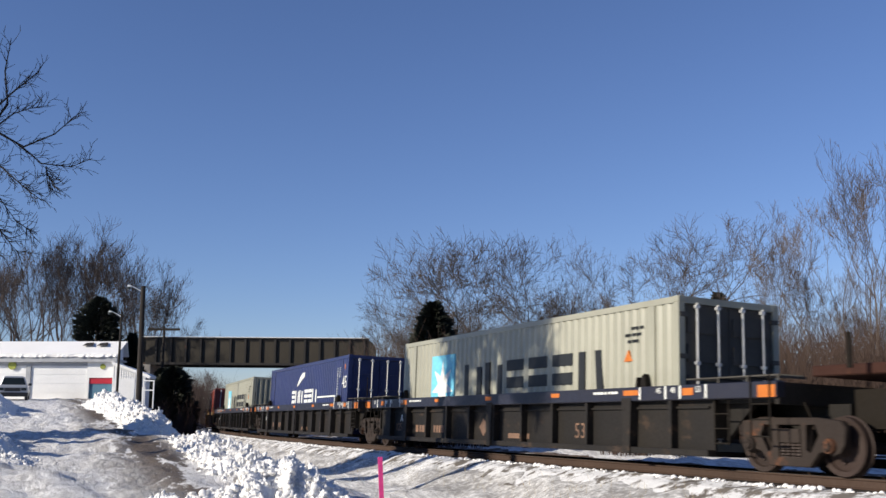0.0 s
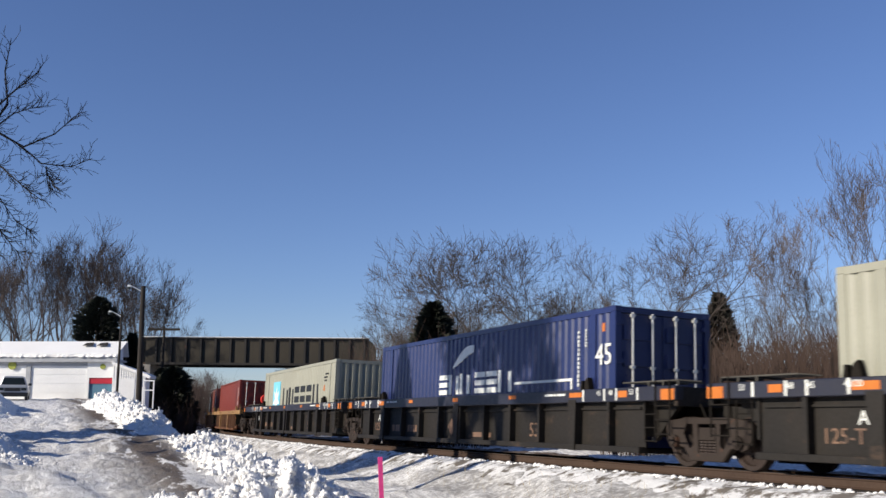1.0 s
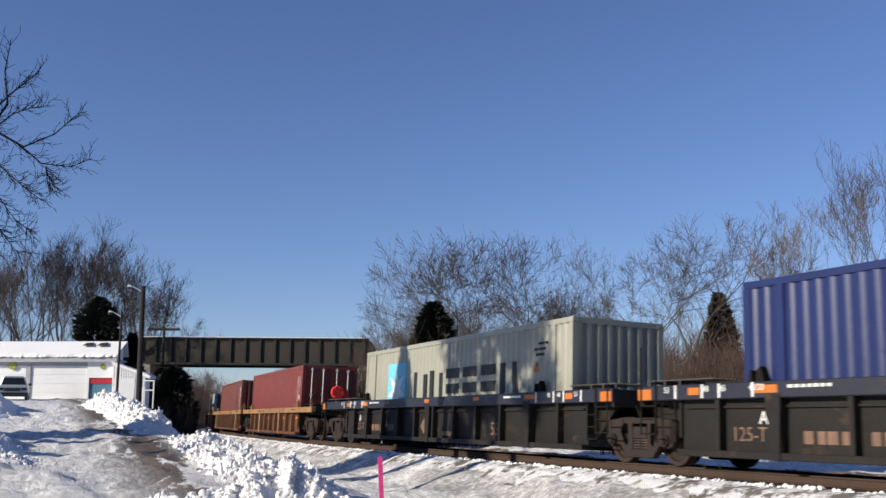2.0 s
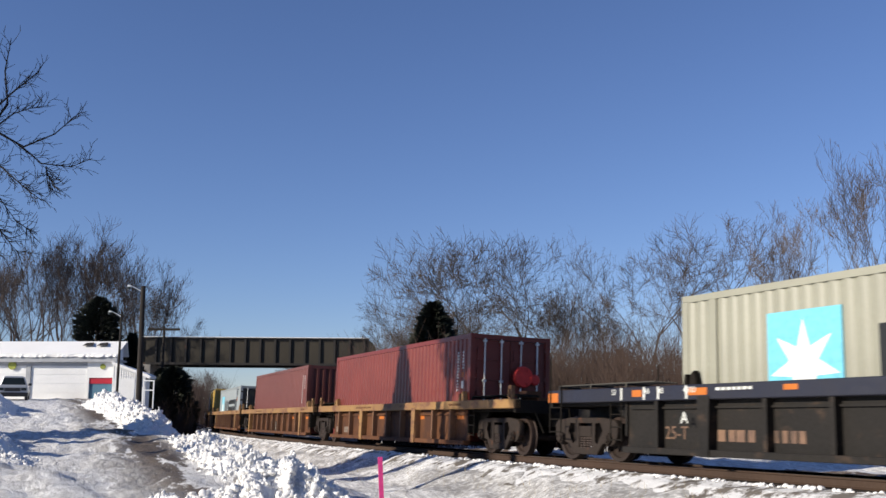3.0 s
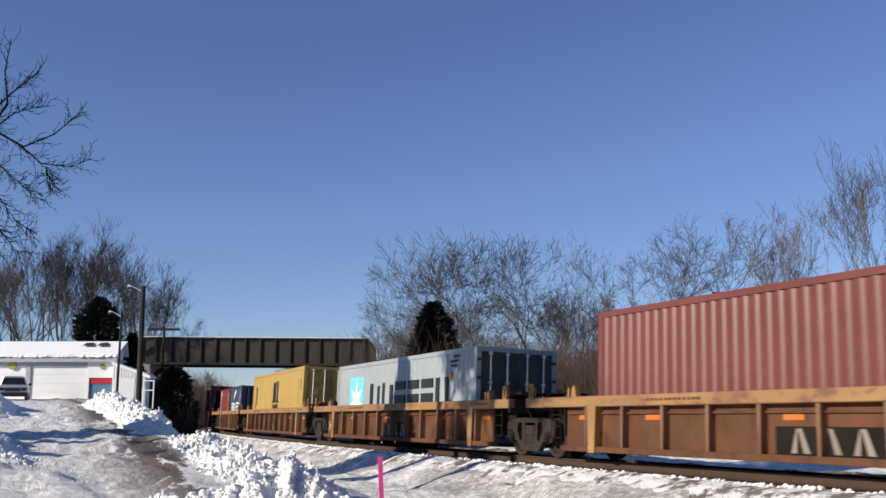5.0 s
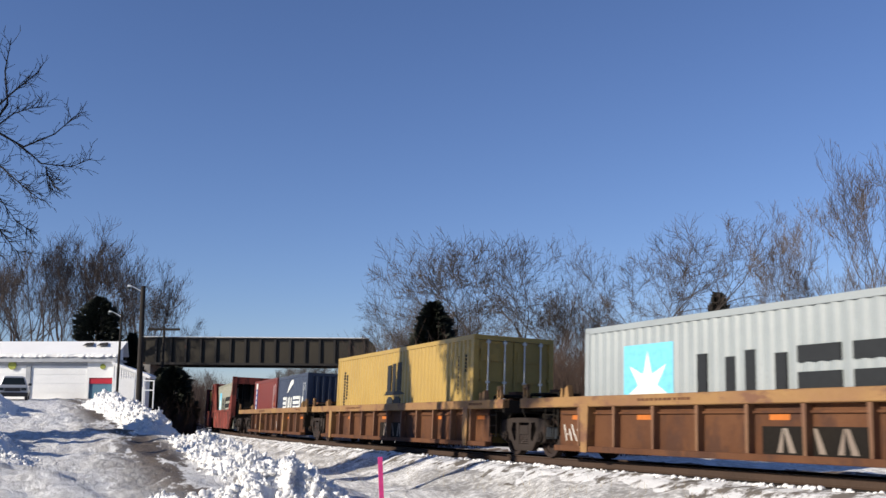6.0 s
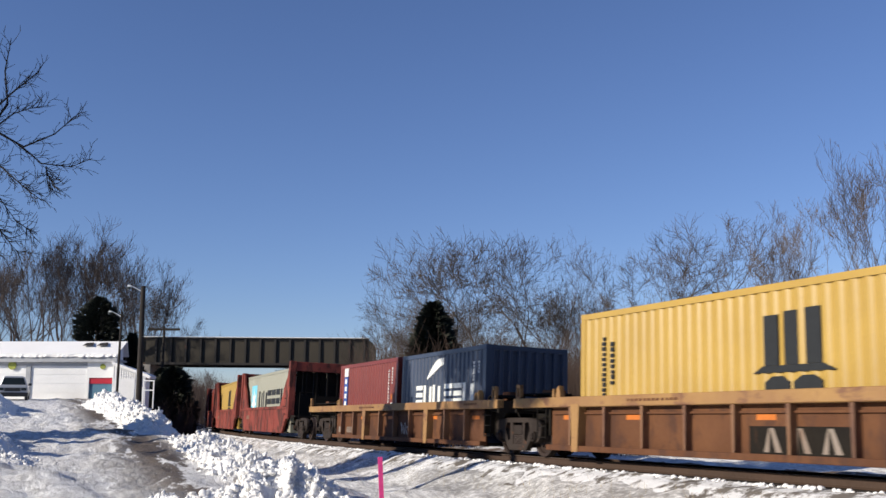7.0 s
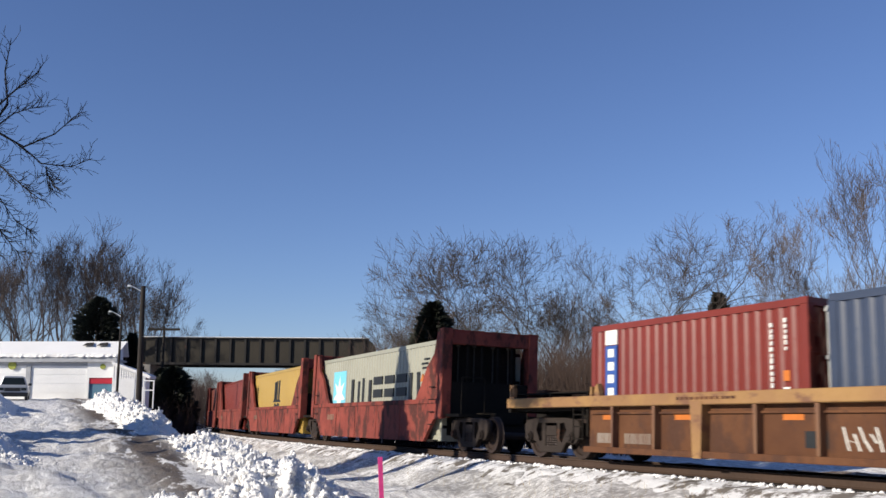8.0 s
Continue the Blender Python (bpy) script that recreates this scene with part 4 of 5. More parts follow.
def ochre_container():
    c = container("ochre yellow corrugated container with black emblem shapes", 12.192, 2.896, M_YELLOW, True)
    x = -0.03
    for polys in ([rect(x + 0.30, x + 0.62, 1.52, 2.36)], [rect(x - 0.14, x + 0.16, 1.52, 2.40)], [rect(x - 0.62, x - 0.30, 1.52, 2.42)],
                  [[(x + 0.88, 1.40), (x + 0.66, 1.516), (x - 0.66, 1.516), (x - 0.90, 1.40)]],
                  [[(x + 0.62, 1.06), (x + 0.62, 1.24), (x + 0.45, 1.34), (x + 0.2, 1.34), (x + 0.06, 1.24), (x + 0.06, 1.06)]],
                  [[(x - 0.02, 1.06), (x - 0.02, 1.24), (x - 0.2, 1.34), (x - 0.45, 1.34), (x - 0.62, 1.24), (x - 0.62, 1.06)]]):
        patch("emblem_shape", polys, M_BLACKMARK, c, "black emblem shape", 0.007, SIDE)
    patch("small_stencil", columns(5.26, 1.1, 2.38, 0.12, 12, 21) + columns(4.96, 1.35, 2.25, 0.12, 8, 22) + columns(-5.1, 1.3, 2.4, 0.05, 10, 23) + columns(-5.55, 1.9, 2.4, 0.05, 5, 24), M_BLACKMARK, c, "", 0.006, SIDE)
    return c


lay(ochre_container(), 12.192, 106.5, T[3], T[4], 3.12, 2.896)
lay(blue_container(6.058, 2.591, M_NAVY, "faded navy short container with white emblem bars", False, False), 6.058, 123.16, T[4], T[5], 2.80, 2.591)
short_red = container("oxide red short container with blue and white side band", 6.058, 2.591, M_RED, True)
patch("emblem_band", [rect(2.13, 2.54, 0.3, 2.14)], M_BLUEMARK, short_red, "blue vertical band", 0.005, SIDE)
patch("emblem_plate", [rect(2.13, 2.54, 2.16, 2.46)], M_WHITEMARK, short_red, "white square plate", 0.005, SIDE)
patch("name_bars", [rect(2.23, 2.44, z, z + 0.17) for z in (1.10, 1.37, 1.63, 1.90)], M_WHITEMARK, short_red, "", 0.010, SIDE)
patch("small_stencil", columns(-2.2, 0.85, 2.25, 0.06, 14, 31) + columns(-2.52, 1.75, 2.3, 0.06, 6, 32) + [rect(-2.6, -2.46, 0.95, 1.15)], M_WHITEMARK, short_red, "", 0.006, SIDE)
patch("warning_plate", [rect(-2.6, -2.46, 1.25, 1.42)], M_ORANGE, short_red, "", 0.006, SIDE)
lay(short_red, 6.058, 129.63, T[4], T[5], 2.82, 2.591)

# red portal car
T = [141.75, 156.9, 171.9, 186.9, 201.9, 216.9]
LOADS = [("star", M_CREAM), ("ochre", None), ("red", M_RED), ("red", M_MAROON), ("red", M_RED)]
for i in range(5):
    half = (T[i + 1] - T[i]) / 2
    unit = bulkhead_car(-half + 1.0, half - 0.85, "faded red well car unit with tall end portals", (-half,) if i < 4 else (-half, half))
    coupled(unit, T[i], T[i + 1])
    kind, skin = LOADS[i]
    m = (T[i] + T[i + 1]) / 2
    # near-black doors and dulled rods on the cream box imitate the portal's shade
    c = star_container(12.192, 2.896, skin, "cream corrugated container between red portals", True, M_DARK, M_GREYSHADE) if kind == "star" else \
        ochre_container() if kind == "ochre" else red_container(skin, "red corrugated container between red portals", False, False)
    lay(c, 12.192, m - 6.05, T[i], T[i + 1], 3.14, 2.896)

# the car that goes before, of which only the rear end passes
lead = tagged(new("flat_deck_car"), "rusty brown railway car with a low deck", "railway car", "well car units of the train")
cuboid("deck", (-8.0, 9.3, -1.4, 0.9, 1.55, 1.72), M_OLDDECK, lead, "dark rusty brown deck", 0.02)
cuboid("centre_sill", (-8.0, 8.9, -0.4, 0.4, 0.75, 1.36), M_DARK, lead)
bm = bmesh.new()
bar(bm, (8.2, 1.3, 1.62), (8.2, 1.3, 2.15), 0.045)
part("brake_post", bm, M_DARK, lead)
cuboid("side_beam", (-8.0, 7.6, 1.25, 1.4, 0.95, 1.2), M_DARK, lead)
truck_frame(lead, 6.6)
truck_frame(lead, -6.6)
coupled(lead, -26.2 + 1.0, -13.0)


# ---- railway track ----
def track():
    top = tagged(new("railway_track"), "rusty railway rails on snowy timber ties", "railway track", kind="structure")
    s_all = np.arange(-60, 200, 2.0)
    for side, y in (("near", 0.75), ("far", -0.75)):
        for nm, mat, prof in (("rail", M_RAILRUST, [(-0.065, -0.165), (0.065, -0.165), (0.02, -0.13), (0.02, -0.04), (0.036, -0.03), (0.036, -0.004), (-0.036, -0.004), (-0.036, -0.03), (-0.02, -0.04), (-0.02, -0.13)]),
                              ("rail_head", M_RAILTOP, [(-0.034, -0.004), (0.034, -0.004), (0.030, 0.0), (-0.030, 0.0)])):
            bm = bmesh.new()
            rings = []
            for s in s_all:
                m = chord(s - 0.01, s + 0.01)
                rings.append([bm.verts.new(m @ Vector((0, y + a, b))) for a, b in prof])
            for r0, r1 in zip(rings, rings[1:]):
                for k in range(len(prof)):
                    j = (k + 1) % len(prof)
                    bm.faces.new((r0[k], r0[j], r1[j], r1[k]))
            part(nm, bm, mat, top)
    bm = bmesh.new()
    slab(bm, -0.115, 0.115, -1.3, 1.3, -0.35, -0.165)
    tie_me = mesh_of(bm, "tie", M_TIE, 0.012)
    r = random.Random(4)
    s = -22.0
    while s < 100:
        ob = shared("tie", tie_me, top, chord(s - 0.01, s + 0.01) @ pose(0, r.uniform(-0.06, 0.06), r.uniform(-0.01, 0.0), 0, 0, r.uniform(-2, 2)))
        s += 0.53
    return top


track()


def ballast():
    s_all = np.arange(-60, 200, 0.5)
    us = np.array([-2.4, -1.9, -1.5, -1.0, 0.0, 1.0, 1.22, 1.5, 1.8, 2.5])
    zs = np.array([-0.55, -0.36, -0.27, -0.24, -0.24, -0.22, -0.185, -0.175, -0.26, -0.60])
    verts, faces = [], []
    r = random.Random(6)
    for s in s_all:
        m = chord(s - 0.01, s + 0.01)
        for u, z in zip(us, zs):
            verts.append(m @ Vector((0, u + r.uniform(-0.05, 0.05), z + r.uniform(-0.025, 0.025))))
    n = len(us)
    for i in range(len(s_all) - 1):
        for k in range(n - 1):
            faces.append((i * n + k, i * n + k + 1, (i + 1) * n + k + 1, (i + 1) * n + k))
    me = bpy.data.meshes.new("ballast_bed")
    me.from_pydata([tuple(v) for v in verts], [], faces)
    me.materials.append(M_BALLAST)
    return tagged(new("ballast_bed", me), "dark stone ballast bed dusted with snow", "ballast", kind="structure")


ballast()


def tie_end_snow():
    """Crusted snow left in a broken line along the tie ends."""
    r = np.random.RandomState(8)
    ico = bmesh.new()
    bmesh.ops.create_icosphere(ico, subdivisions=2, radius=1.0)
    iv = np.array([v.co[:] for v in ico.verts])
    fv = np.array([[v.index for v in f.verts] for f in ico.faces])
    ico.free()
    verts, faces, n = [], [], 0
    for s in np.arange(-16.0, 62.0, 0.05):
        if (s / 0.53) % 1.0 < 0.30 and r.rand() < 0.8:
            continue
        c = chord(s - 0.01, s + 0.01) @ Vector((0, 1.44 + r.normal(0, 0.05), -0.185 + r.uniform(-0.02, 0.02)))
        size = r.uniform(0.018, 0.048)
        verts.append((iv + r.uniform(-0.2, 0.2, iv.shape)) * size * r.uniform(0.8, 1.6, 3) * (1, 1, 0.75) + np.array(c))
        faces.append(fv + n * len(iv))
        n += 1
    faces = np.concatenate(faces)
    me = bpy.data.meshes.new("tie_end_snow")
    me.from_pydata(np.concatenate(verts).tolist(), [], faces.tolist())
    me.polygons.foreach_set("use_smooth", np.ones(len(faces), bool))
    me.materials.append(M_SNOW)
    return tagged(new("tie_end_snow", me), "broken line of crusted snow along tie ends", "snow", kind="stuff")


tie_end_snow()


# ---- snow banks ----
def snow_bank(line, width, height, seed, label, step=0.07, lump=0.42, lumps_n=5200):
    """A ploughed ridge of lumpy snow along a line of places."""
    pts = [Vector(p) for p in line]
    seg = [(b - a).length for a, b in zip(pts, pts[1:])]
    total = sum(seg)
    n, m = int(total / step) + 1, int(2 * width / step) + 1
    cs = np.zeros((n, m)), np.zeros((n, m)), np.zeros((n, m))
    for i in range(n):
        d = total * i / (n - 1)
        k = 0
        while k < len(seg) - 1 and d > seg[k]:
            d -= seg[k]
            k += 1
        c = pts[k].lerp(pts[k + 1], min(1, d / seg[k]))
        t = (pts[k + 1] - pts[k]).normalized()
        v = np.linspace(-width, width, m)
        cs[0][i], cs[1][i] = c.x - t.y * v, c.y + t.x * v
        f = np.cos(np.clip(np.abs(v) / width, 0, 1) * math.pi / 2) ** 1.3
        e = min(1, 6 * i / n, 6 * (n - 1 - i) / n)
        cs[2][i] = c.z * f * e
    x, y, h = (a.ravel() for a in cs)
    amp = np.clip(h / max(p.z for p in pts), 0, 1)
    big = value_noise(x, y, 0.9, seed) - 0.5
    mid = value_noise(x, y, lump, seed + 1)
    sm = value_noise(x, y, lump * 0.42, seed + 2)
    tiny = value_noise(x, y, lump * 0.2, seed + 4) + 0.7 * value_noise(x + 3.1, y, lump * 0.33, seed + 5) - 0.35
    lumps = np.abs(mid - 0.5) * -1.1 + np.abs(sm - 0.5) * -0.9 + 0.48 + 0.55 * (tiny - 0.5)
    z = ground_z(x, y) - 0.12 + h * (1 + 0.55 * big) + lumps * lump * 1.15 * np.sqrt(amp)
    x = x + (value_noise(x, y, lump * 0.5, seed + 6) - 0.5) * lump * 0.5
    y = y + (value_noise(x, y, lump * 0.5, seed + 7) - 0.5) * lump * 0.5
    i = (np.arange(n - 1)[:, None] * m + np.arange(m - 1)[None, :]).ravel()
    faces = np.stack([i, i + 1, i + m + 1, i + m], 1)
    me = bpy.data.meshes.new("snow_bank")
    me.from_pydata(np.stack([x, y, z], 1).tolist(), [], faces.tolist())
    me.polygons.foreach_set("use_smooth", np.ones(len(faces), bool))
    me.materials.append(M_SNOW)
    bank = tagged(new("snow_bank", me), label, "snow bank")
    # broken lumps strewn over the ridge
    r = np.random.RandomState(seed)
    pick = np.flatnonzero(amp > 0.12)
    pick = pick[r.permutation(len(pick))[:lumps_n]]
    ico = bmesh.new()
    bmesh.ops.create_icosphere(ico, subdivisions=2, radius=1.0)
    iv = np.array([v.co[:] for v in ico.verts])
    fv = np.array([[v.index for v in f.verts] for f in ico.faces])
    ico.free()
    V_all, F_all = [], []
    for q, k in enumerate(pick):
        size = lump * (0.035 + 0.15 * r.rand() ** 2.5)
        w = iv + 0.22 * np.sin(iv[:, [1, 2, 0]] * r.uniform(1.5, 4.0, 3) + r.uniform(0, 6, 3)) + r.uniform(-0.24, 0.24, iv.shape)
        V_all.append(w * size * r.uniform(0.55, 1.3, 3) + (x[k], y[k], z[k] + size * 0.10))
        F_all.append(fv + q * len(iv))
    me = bpy.data.meshes.new("snow_lumps")
    F_all = np.concatenate(F_all)
    me.from_pydata(np.concatenate(V_all).tolist(), [], F_all.tolist())
    me.polygons.foreach_set("use_smooth", np.ones(len(F_all), bool))
    me.materials.append(M_SNOW)
    rest = new("lump_rest", me)
    rest.parent = bank
    tagged(rest, "broken lumps of snow", kind="stuff")
    return bank


snow_bank([(-20.0, 57, 0.60), (-15.2, 46, 0.65), (-11.0, 36.5, 0.6), (-8.3, 29, 0.5), (-7.1, 26, 0.25)], 1.15, 1, 21, "ploughed ridge of lumpy snow beside the driveway")
snow_bank([(-6.7, 26.5, 0.2), (-5.2, 23.0, 0.32), (-4.2, 20.0, 0.28), (-2.9, 16.0, 0.16), (-2.6, 14.4, 0.1)], 1.1, 1, 25, "ploughed ridge of lumpy snow beside the driveway", 0.07, 0.32)
snow_bank([(-4.0, 11.7, 0.05), (-2.9, 12.2, 0.20), (-2.0, 12.6, 0.56), (-1.55, 12.6, 0.34), (-0.9, 12.7, 0.12)], 0.75, 1, 31, "heap of broken snow lumps at the driveway's edge", 0.035, 0.30, 4200)
snow_bank([(-24.5, 54, 0.5), (-20.5, 44, 0.9), (-17.0, 36, 0.6)], 1.6, 1, 41, "low ploughed snow along the driveway", 0.10, 0.3, 1200)
snow_bank([(-11.4, 24.0, 0.3), (-9.8, 21.3, 0.40), (-8.2, 18.6, 0.2), (-7.0, 16.8, 0.1)], 0.8, 1, 45, "low ploughed snow along the driveway", 0.07, 0.26, 900)


snow_bank([(-23.0, 68.5, 0.7), (-22.3, 68.6, 1.25), (-21.6, 68.5, 0.7)], 0.8, 1, 51, "small heap of snow beside the shed", 0.08, 0.25, 200)


# ---- survey stake ----
def stake():
    top = tagged(new("survey_stake"), "leaning survey lath wrapped in fluorescent pink tape", "stake")
    bm = bmesh.new()
    slab(bm, -0.02, 0.02, -0.006, 0.006, 0.0, 0.62)
    part("lath", bm, M_LATH, top)
    bm = bmesh.new()
    slab(bm, -0.032, 0.032, -0.012, 0.012, 0.05, 0.66)
    part("tape", bm, M_PINK, top, "fluorescent pink tape")
    x, y = -0.85, 14.0
    top.matrix_basis = pose(x, y, float(ground_z(x, y)[0]) - 0.02, 2, -3.0, 10)
    return top


stake()


# ---- bridge ----
def bridge():
    top = tagged(new("girder_bridge"), "black riveted plate girder bridge over the railway", "bridge")
    yb = 95.0
    k = yb / 1731 * 0.985
    x0, x1 = (238 - 784) * k, (656 - 784) * k
    zt, zb = 0.9 + (740 - 600) * k * 0.985, 0.9 + (740 - 646) * k * 0.985
    m = pose(0, yb, 0, 0, 0.4, 0)
    top.matrix_basis = m
    for yy, nm in ((0.0, "girder"), (5.0, "girder")):
        bm = bmesh.new()
        pts = [(x0, zb), (x1, zb), (x1, zt - 0.55)] + [(x1 - 0.55 + 0.55 * math.cos(a), zt - 0.55 + 0.55 * math.sin(a)) for a in (0.3, 0.7, 1.1, 1.57)] + [(x0, zt)]
        prism(bm, pts, yy, yy + 0.03)
        g = part(nm, bm, M_WEB, top, "brown stained girder web")
        cuboid("flange", (x0, x1 - 0.3, yy - 0.22, yy + 0.25, zt - 0.02, zt + 0.10), M_GIRDER, g)
        cuboid("flange", (x0, x1, yy - 0.22, yy + 0.25, zb - 0.10, zb + 0.12), M_GIRDER, g)
        cuboid("flange_angle", (x0, x1 - 0.3, yy - 0.06, yy - 0.002, zt - 0.22, zt - 0.02), M_GIRDER, g)
        n = 16
        bm = bmesh.new()
        slab(bm, -0.10, 0.10, -0.16, -0.004, zb + 0.12, zt - 0.02)
        me = mesh_of(bm, "stiffener", M_GIRDER)
        for i in range(n):
            xx = x1 - 0.75 - i * 1.44
            if xx > x0:
                shared("stiffener", me, g, Matrix.Translation((xx, yy, 0)))
        cuboid("end_plate", (x1 - 0.02, x1 + 0.05, yy - 0.15, yy + 0.2, zb, zt - 0.5), M_GIRDER, g)
    cuboid("snow_cap", (x0, x1 - 0.4, -0.2, 0.2, zt + 0.10, zt + 0.16), M_SNOW, top, "thin line of snow")
    cuboid("deck", (x0, x1, 0.25, 4.98, zb + 0.2, zb + 0.7), M_GIRDER, top)
    for nm, xa, xb in (("abutment", x0 - 6, x0 + 1.3), ("abutment", x1 - 1.2, x1 + 6)):
        cuboid(nm, (xa, xb, -0.3, 6.0, -1.0, zb - 0.10), M_CONC, top, "weathered concrete abutment")
    return top


bridge()


# ---- house ----
HK = 72.0 / 1731 * 0.985


def hx(px):
    return (px - 784) * HK


def hz(py):
    return 0.9 + (740 - py) * HK * 0.985


def house():
    y = 72.0
    top = tagged(new("garage_building"), "white garage building with a snow-covered roof", "building")
    xl, xr = hx(-60), hx(199)
    zb, ze, zt = hz(712), hz(640), hz(604)
    zg = zb - 0.6
    # front wall pieces round the openings
    bays = [(hx(-45), hx(40)), (hx(48), hx(149)), (hx(153), hx(197))]
    heads = [hz(646), hz(646), hz(668)]
    prev = xl
    for (a, b), h in zip(bays, heads):
        cuboid("wall", (prev, a, y, y + 0.25, zg, ze), M_EAVEGREY if prev < hx(100) else M_SIDING, top)
        # over the garage doors the lintel's grey carries the eave shadow
        cuboid("lintel", (a, b, y, y + 0.25, h, ze), M_SIDING if h < hz(660) else M_EAVEGREY, top)
        prev = b
    cuboid("wall", (prev, xr, y, y + 0.25, zg, ze), M_SIDING, top)
    cuboid("wall", (xr - 0.25, xr, y + 0.25, y + 1.6, zg, ze), M_SIDING, top)
    cuboid("wall", (xl, xl + 0.25, y + 0.25, y + 1.6, zg, ze), M_SIDING, top)
    cuboid("wall", (xl, xr, y + 1.6, y + 1.85, zg, ze), M_SIDING, top)
    for i, ((a, b), h) in enumerate(zip(bays, heads)):
        if i < 2:
            door = cuboid("garage_door", (a, b, y + 0.12, y + 0.18, zg, h), M_DOORWHITE, top, "white panelled garage door")
            for k in range(4):
                zz = zb + (h - zb) * k / 4
                cuboid("door_panel", (a + 0.06, b - 0.06, y + 0.095, y + 0.12, zz + 0.03, zz + (h - zb) / 4 - 0.02), M_DOORWHITE, door)
        else:
            door = cuboid("shop_door", (a, b, y + 0.12, y + 0.18, zg, h), M_TEAL, top, "blue-grey door with a red head band")
            cuboid("head_band", (a, b, y + 0.06, y + 0.12, h - 0.42, h), M_SIGNRED, door, "red band")
    for px, py, r in ((15, 646, 0.30), (177, 648, 0.20)):
        bm = bmesh.new()
        bar(bm, (hx(px), y - 0.02, hz(py)), (hx(px), y - 0.06, hz(py)), r, r, 20)
        part("round_sign", bm, M_SIGNLIME, top, "round lime green sign")
    # fascia coloured as the shaded band below the roof edge
    cuboid("fascia", (xl, xr + 0.2, y - 0.35, y - 0.3, ze, hz(630)), M_EAVEGREY, top)
    cuboid("soffit", (xl, xr + 0.2, y - 0.3, y, ze, ze + 0.06), M_EAVEGREY, top)
    bm = bmesh.new()
    r = random.Random(2)
    n = 60
    ze2 = hz(630)
    lo, hi = [], []
    for i in range(n + 1):
        xx = xl + (xr + 0.25 - xl) * i / n
        a = bm.verts.new((xx, y - 0.45 + r.uniform(-0.05, 0.05), ze2 - r.uniform(0.0, 0.09)))
        b = bm.verts.new((xx, y - 0.42, ze2 + 0.20))
        c = bm.verts.new((xx, y + 1.7, zt + 0.20))
        d = bm.verts.new((xx, y + 2.2, ze2 + 0.1))
        lo.append((a, b, c, d))
    for p, q in zip(lo, lo[1:]):
        for k in range(3):
            bm.faces.new((p[k], q[k], q[k + 1], p[k + 1]))
    part("roof_snow", bm, M_SNOW, top, "thick snow on the roof")
    bm = bmesh.new()
    for px0, px1 in ((132, 152), (158, 178)):
        prism_pts = [(hx(px0), 0), (hx(px1), 0), (hx(px1) - 0.2, 0.35), (hx(px0) + 0.1, 0.3)]
        vs = [bm.verts.new((xx, y + 0.6 + dz * 2.0, zt - 0.20 + dz * 0.85)) for xx, dz in prism_pts]
        bm.faces.new(vs)
    part("bare_shingles", bm, M_BARKDARK, top, "bare dark shingles")
    cuboid("roof_deck", (xl, xr + 0.2, y - 0.3, y + 1.9, ze + 0.06, ze + 0.2), M_EAVEGREY, top)
    bm = bmesh.new()
    v = [bm.verts.new(c) for c in ((xr, y, ze), (xr, y + 1.6, ze), (xr, y + 1.7, zt + 0.1))]
    bm.faces.new(v)
    part("gable", bm, M_SIDING, top)
    return top


house()


def annex():
    y = 71.35
    top = tagged(new("side_shed"), "low white shed with vertical siding and snowy roof", "shed")
    x0, x1 = hx(200), hx(259)
    zg = hz(712) - 0.8
    zl, zr = hz(645), hz(668)
    bm = bmesh.new()
    prism(bm, [(x0, zg), (x1, zg), (x1, zr), (x0, zl)], y, y + 1.0)
    wall = part("wall", bm, M_SIDING, top)
    for k in range(14):
        xx = x0 + (x1 - x0) * (k + 0.5) / 14
        zz = zl + (zr - zl) * (k + 0.5) / 14
        cuboid("batten", (xx - 0.02, xx + 0.02, y - 0.025, y - 0.002, zg + 1.9, zz - 0.05), M_SIDING, wall)
    cuboid("garage_door", (x0 + 0.15, x0 + 1.65, y - 0.03, y - 0.003, zg, hz(670)), M_DOORWHITE, top, "white door")
    bm = bmesh.new()
    prism(bm, [(x0, zl), (x1 + 0.35, zr - 0.1), (x1 + 0.4, zr + 0.1), (x1 + 0.1, zr + 0.25), (x0, zl + 0.2)], y - 0.3, y + 1.2)
    part("roof_snow", bm, M_SNOW, top, "snow on the sloping roof")
    fx0, fx1 = hx(264), hx(283)
    bm = bmesh.new()
    z0, z1 = hz(711), hz(674)
    for a in ((fx0, fx0 + 0.08), (fx1 - 0.08, fx1)):
        slab(bm, *a, y - 1.2, y - 1.1, z0 - 0.5, z1)
    for zz in (z1 - 0.08, (z0 + z1) / 2):
        slab(bm, fx0 + 0.08, fx1 - 0.08, y - 1.2, y - 1.1, zz, zz + 0.08)
    part("porch_frame", bm, M_SIDING, top, "white open porch frame")
    return top


annex()


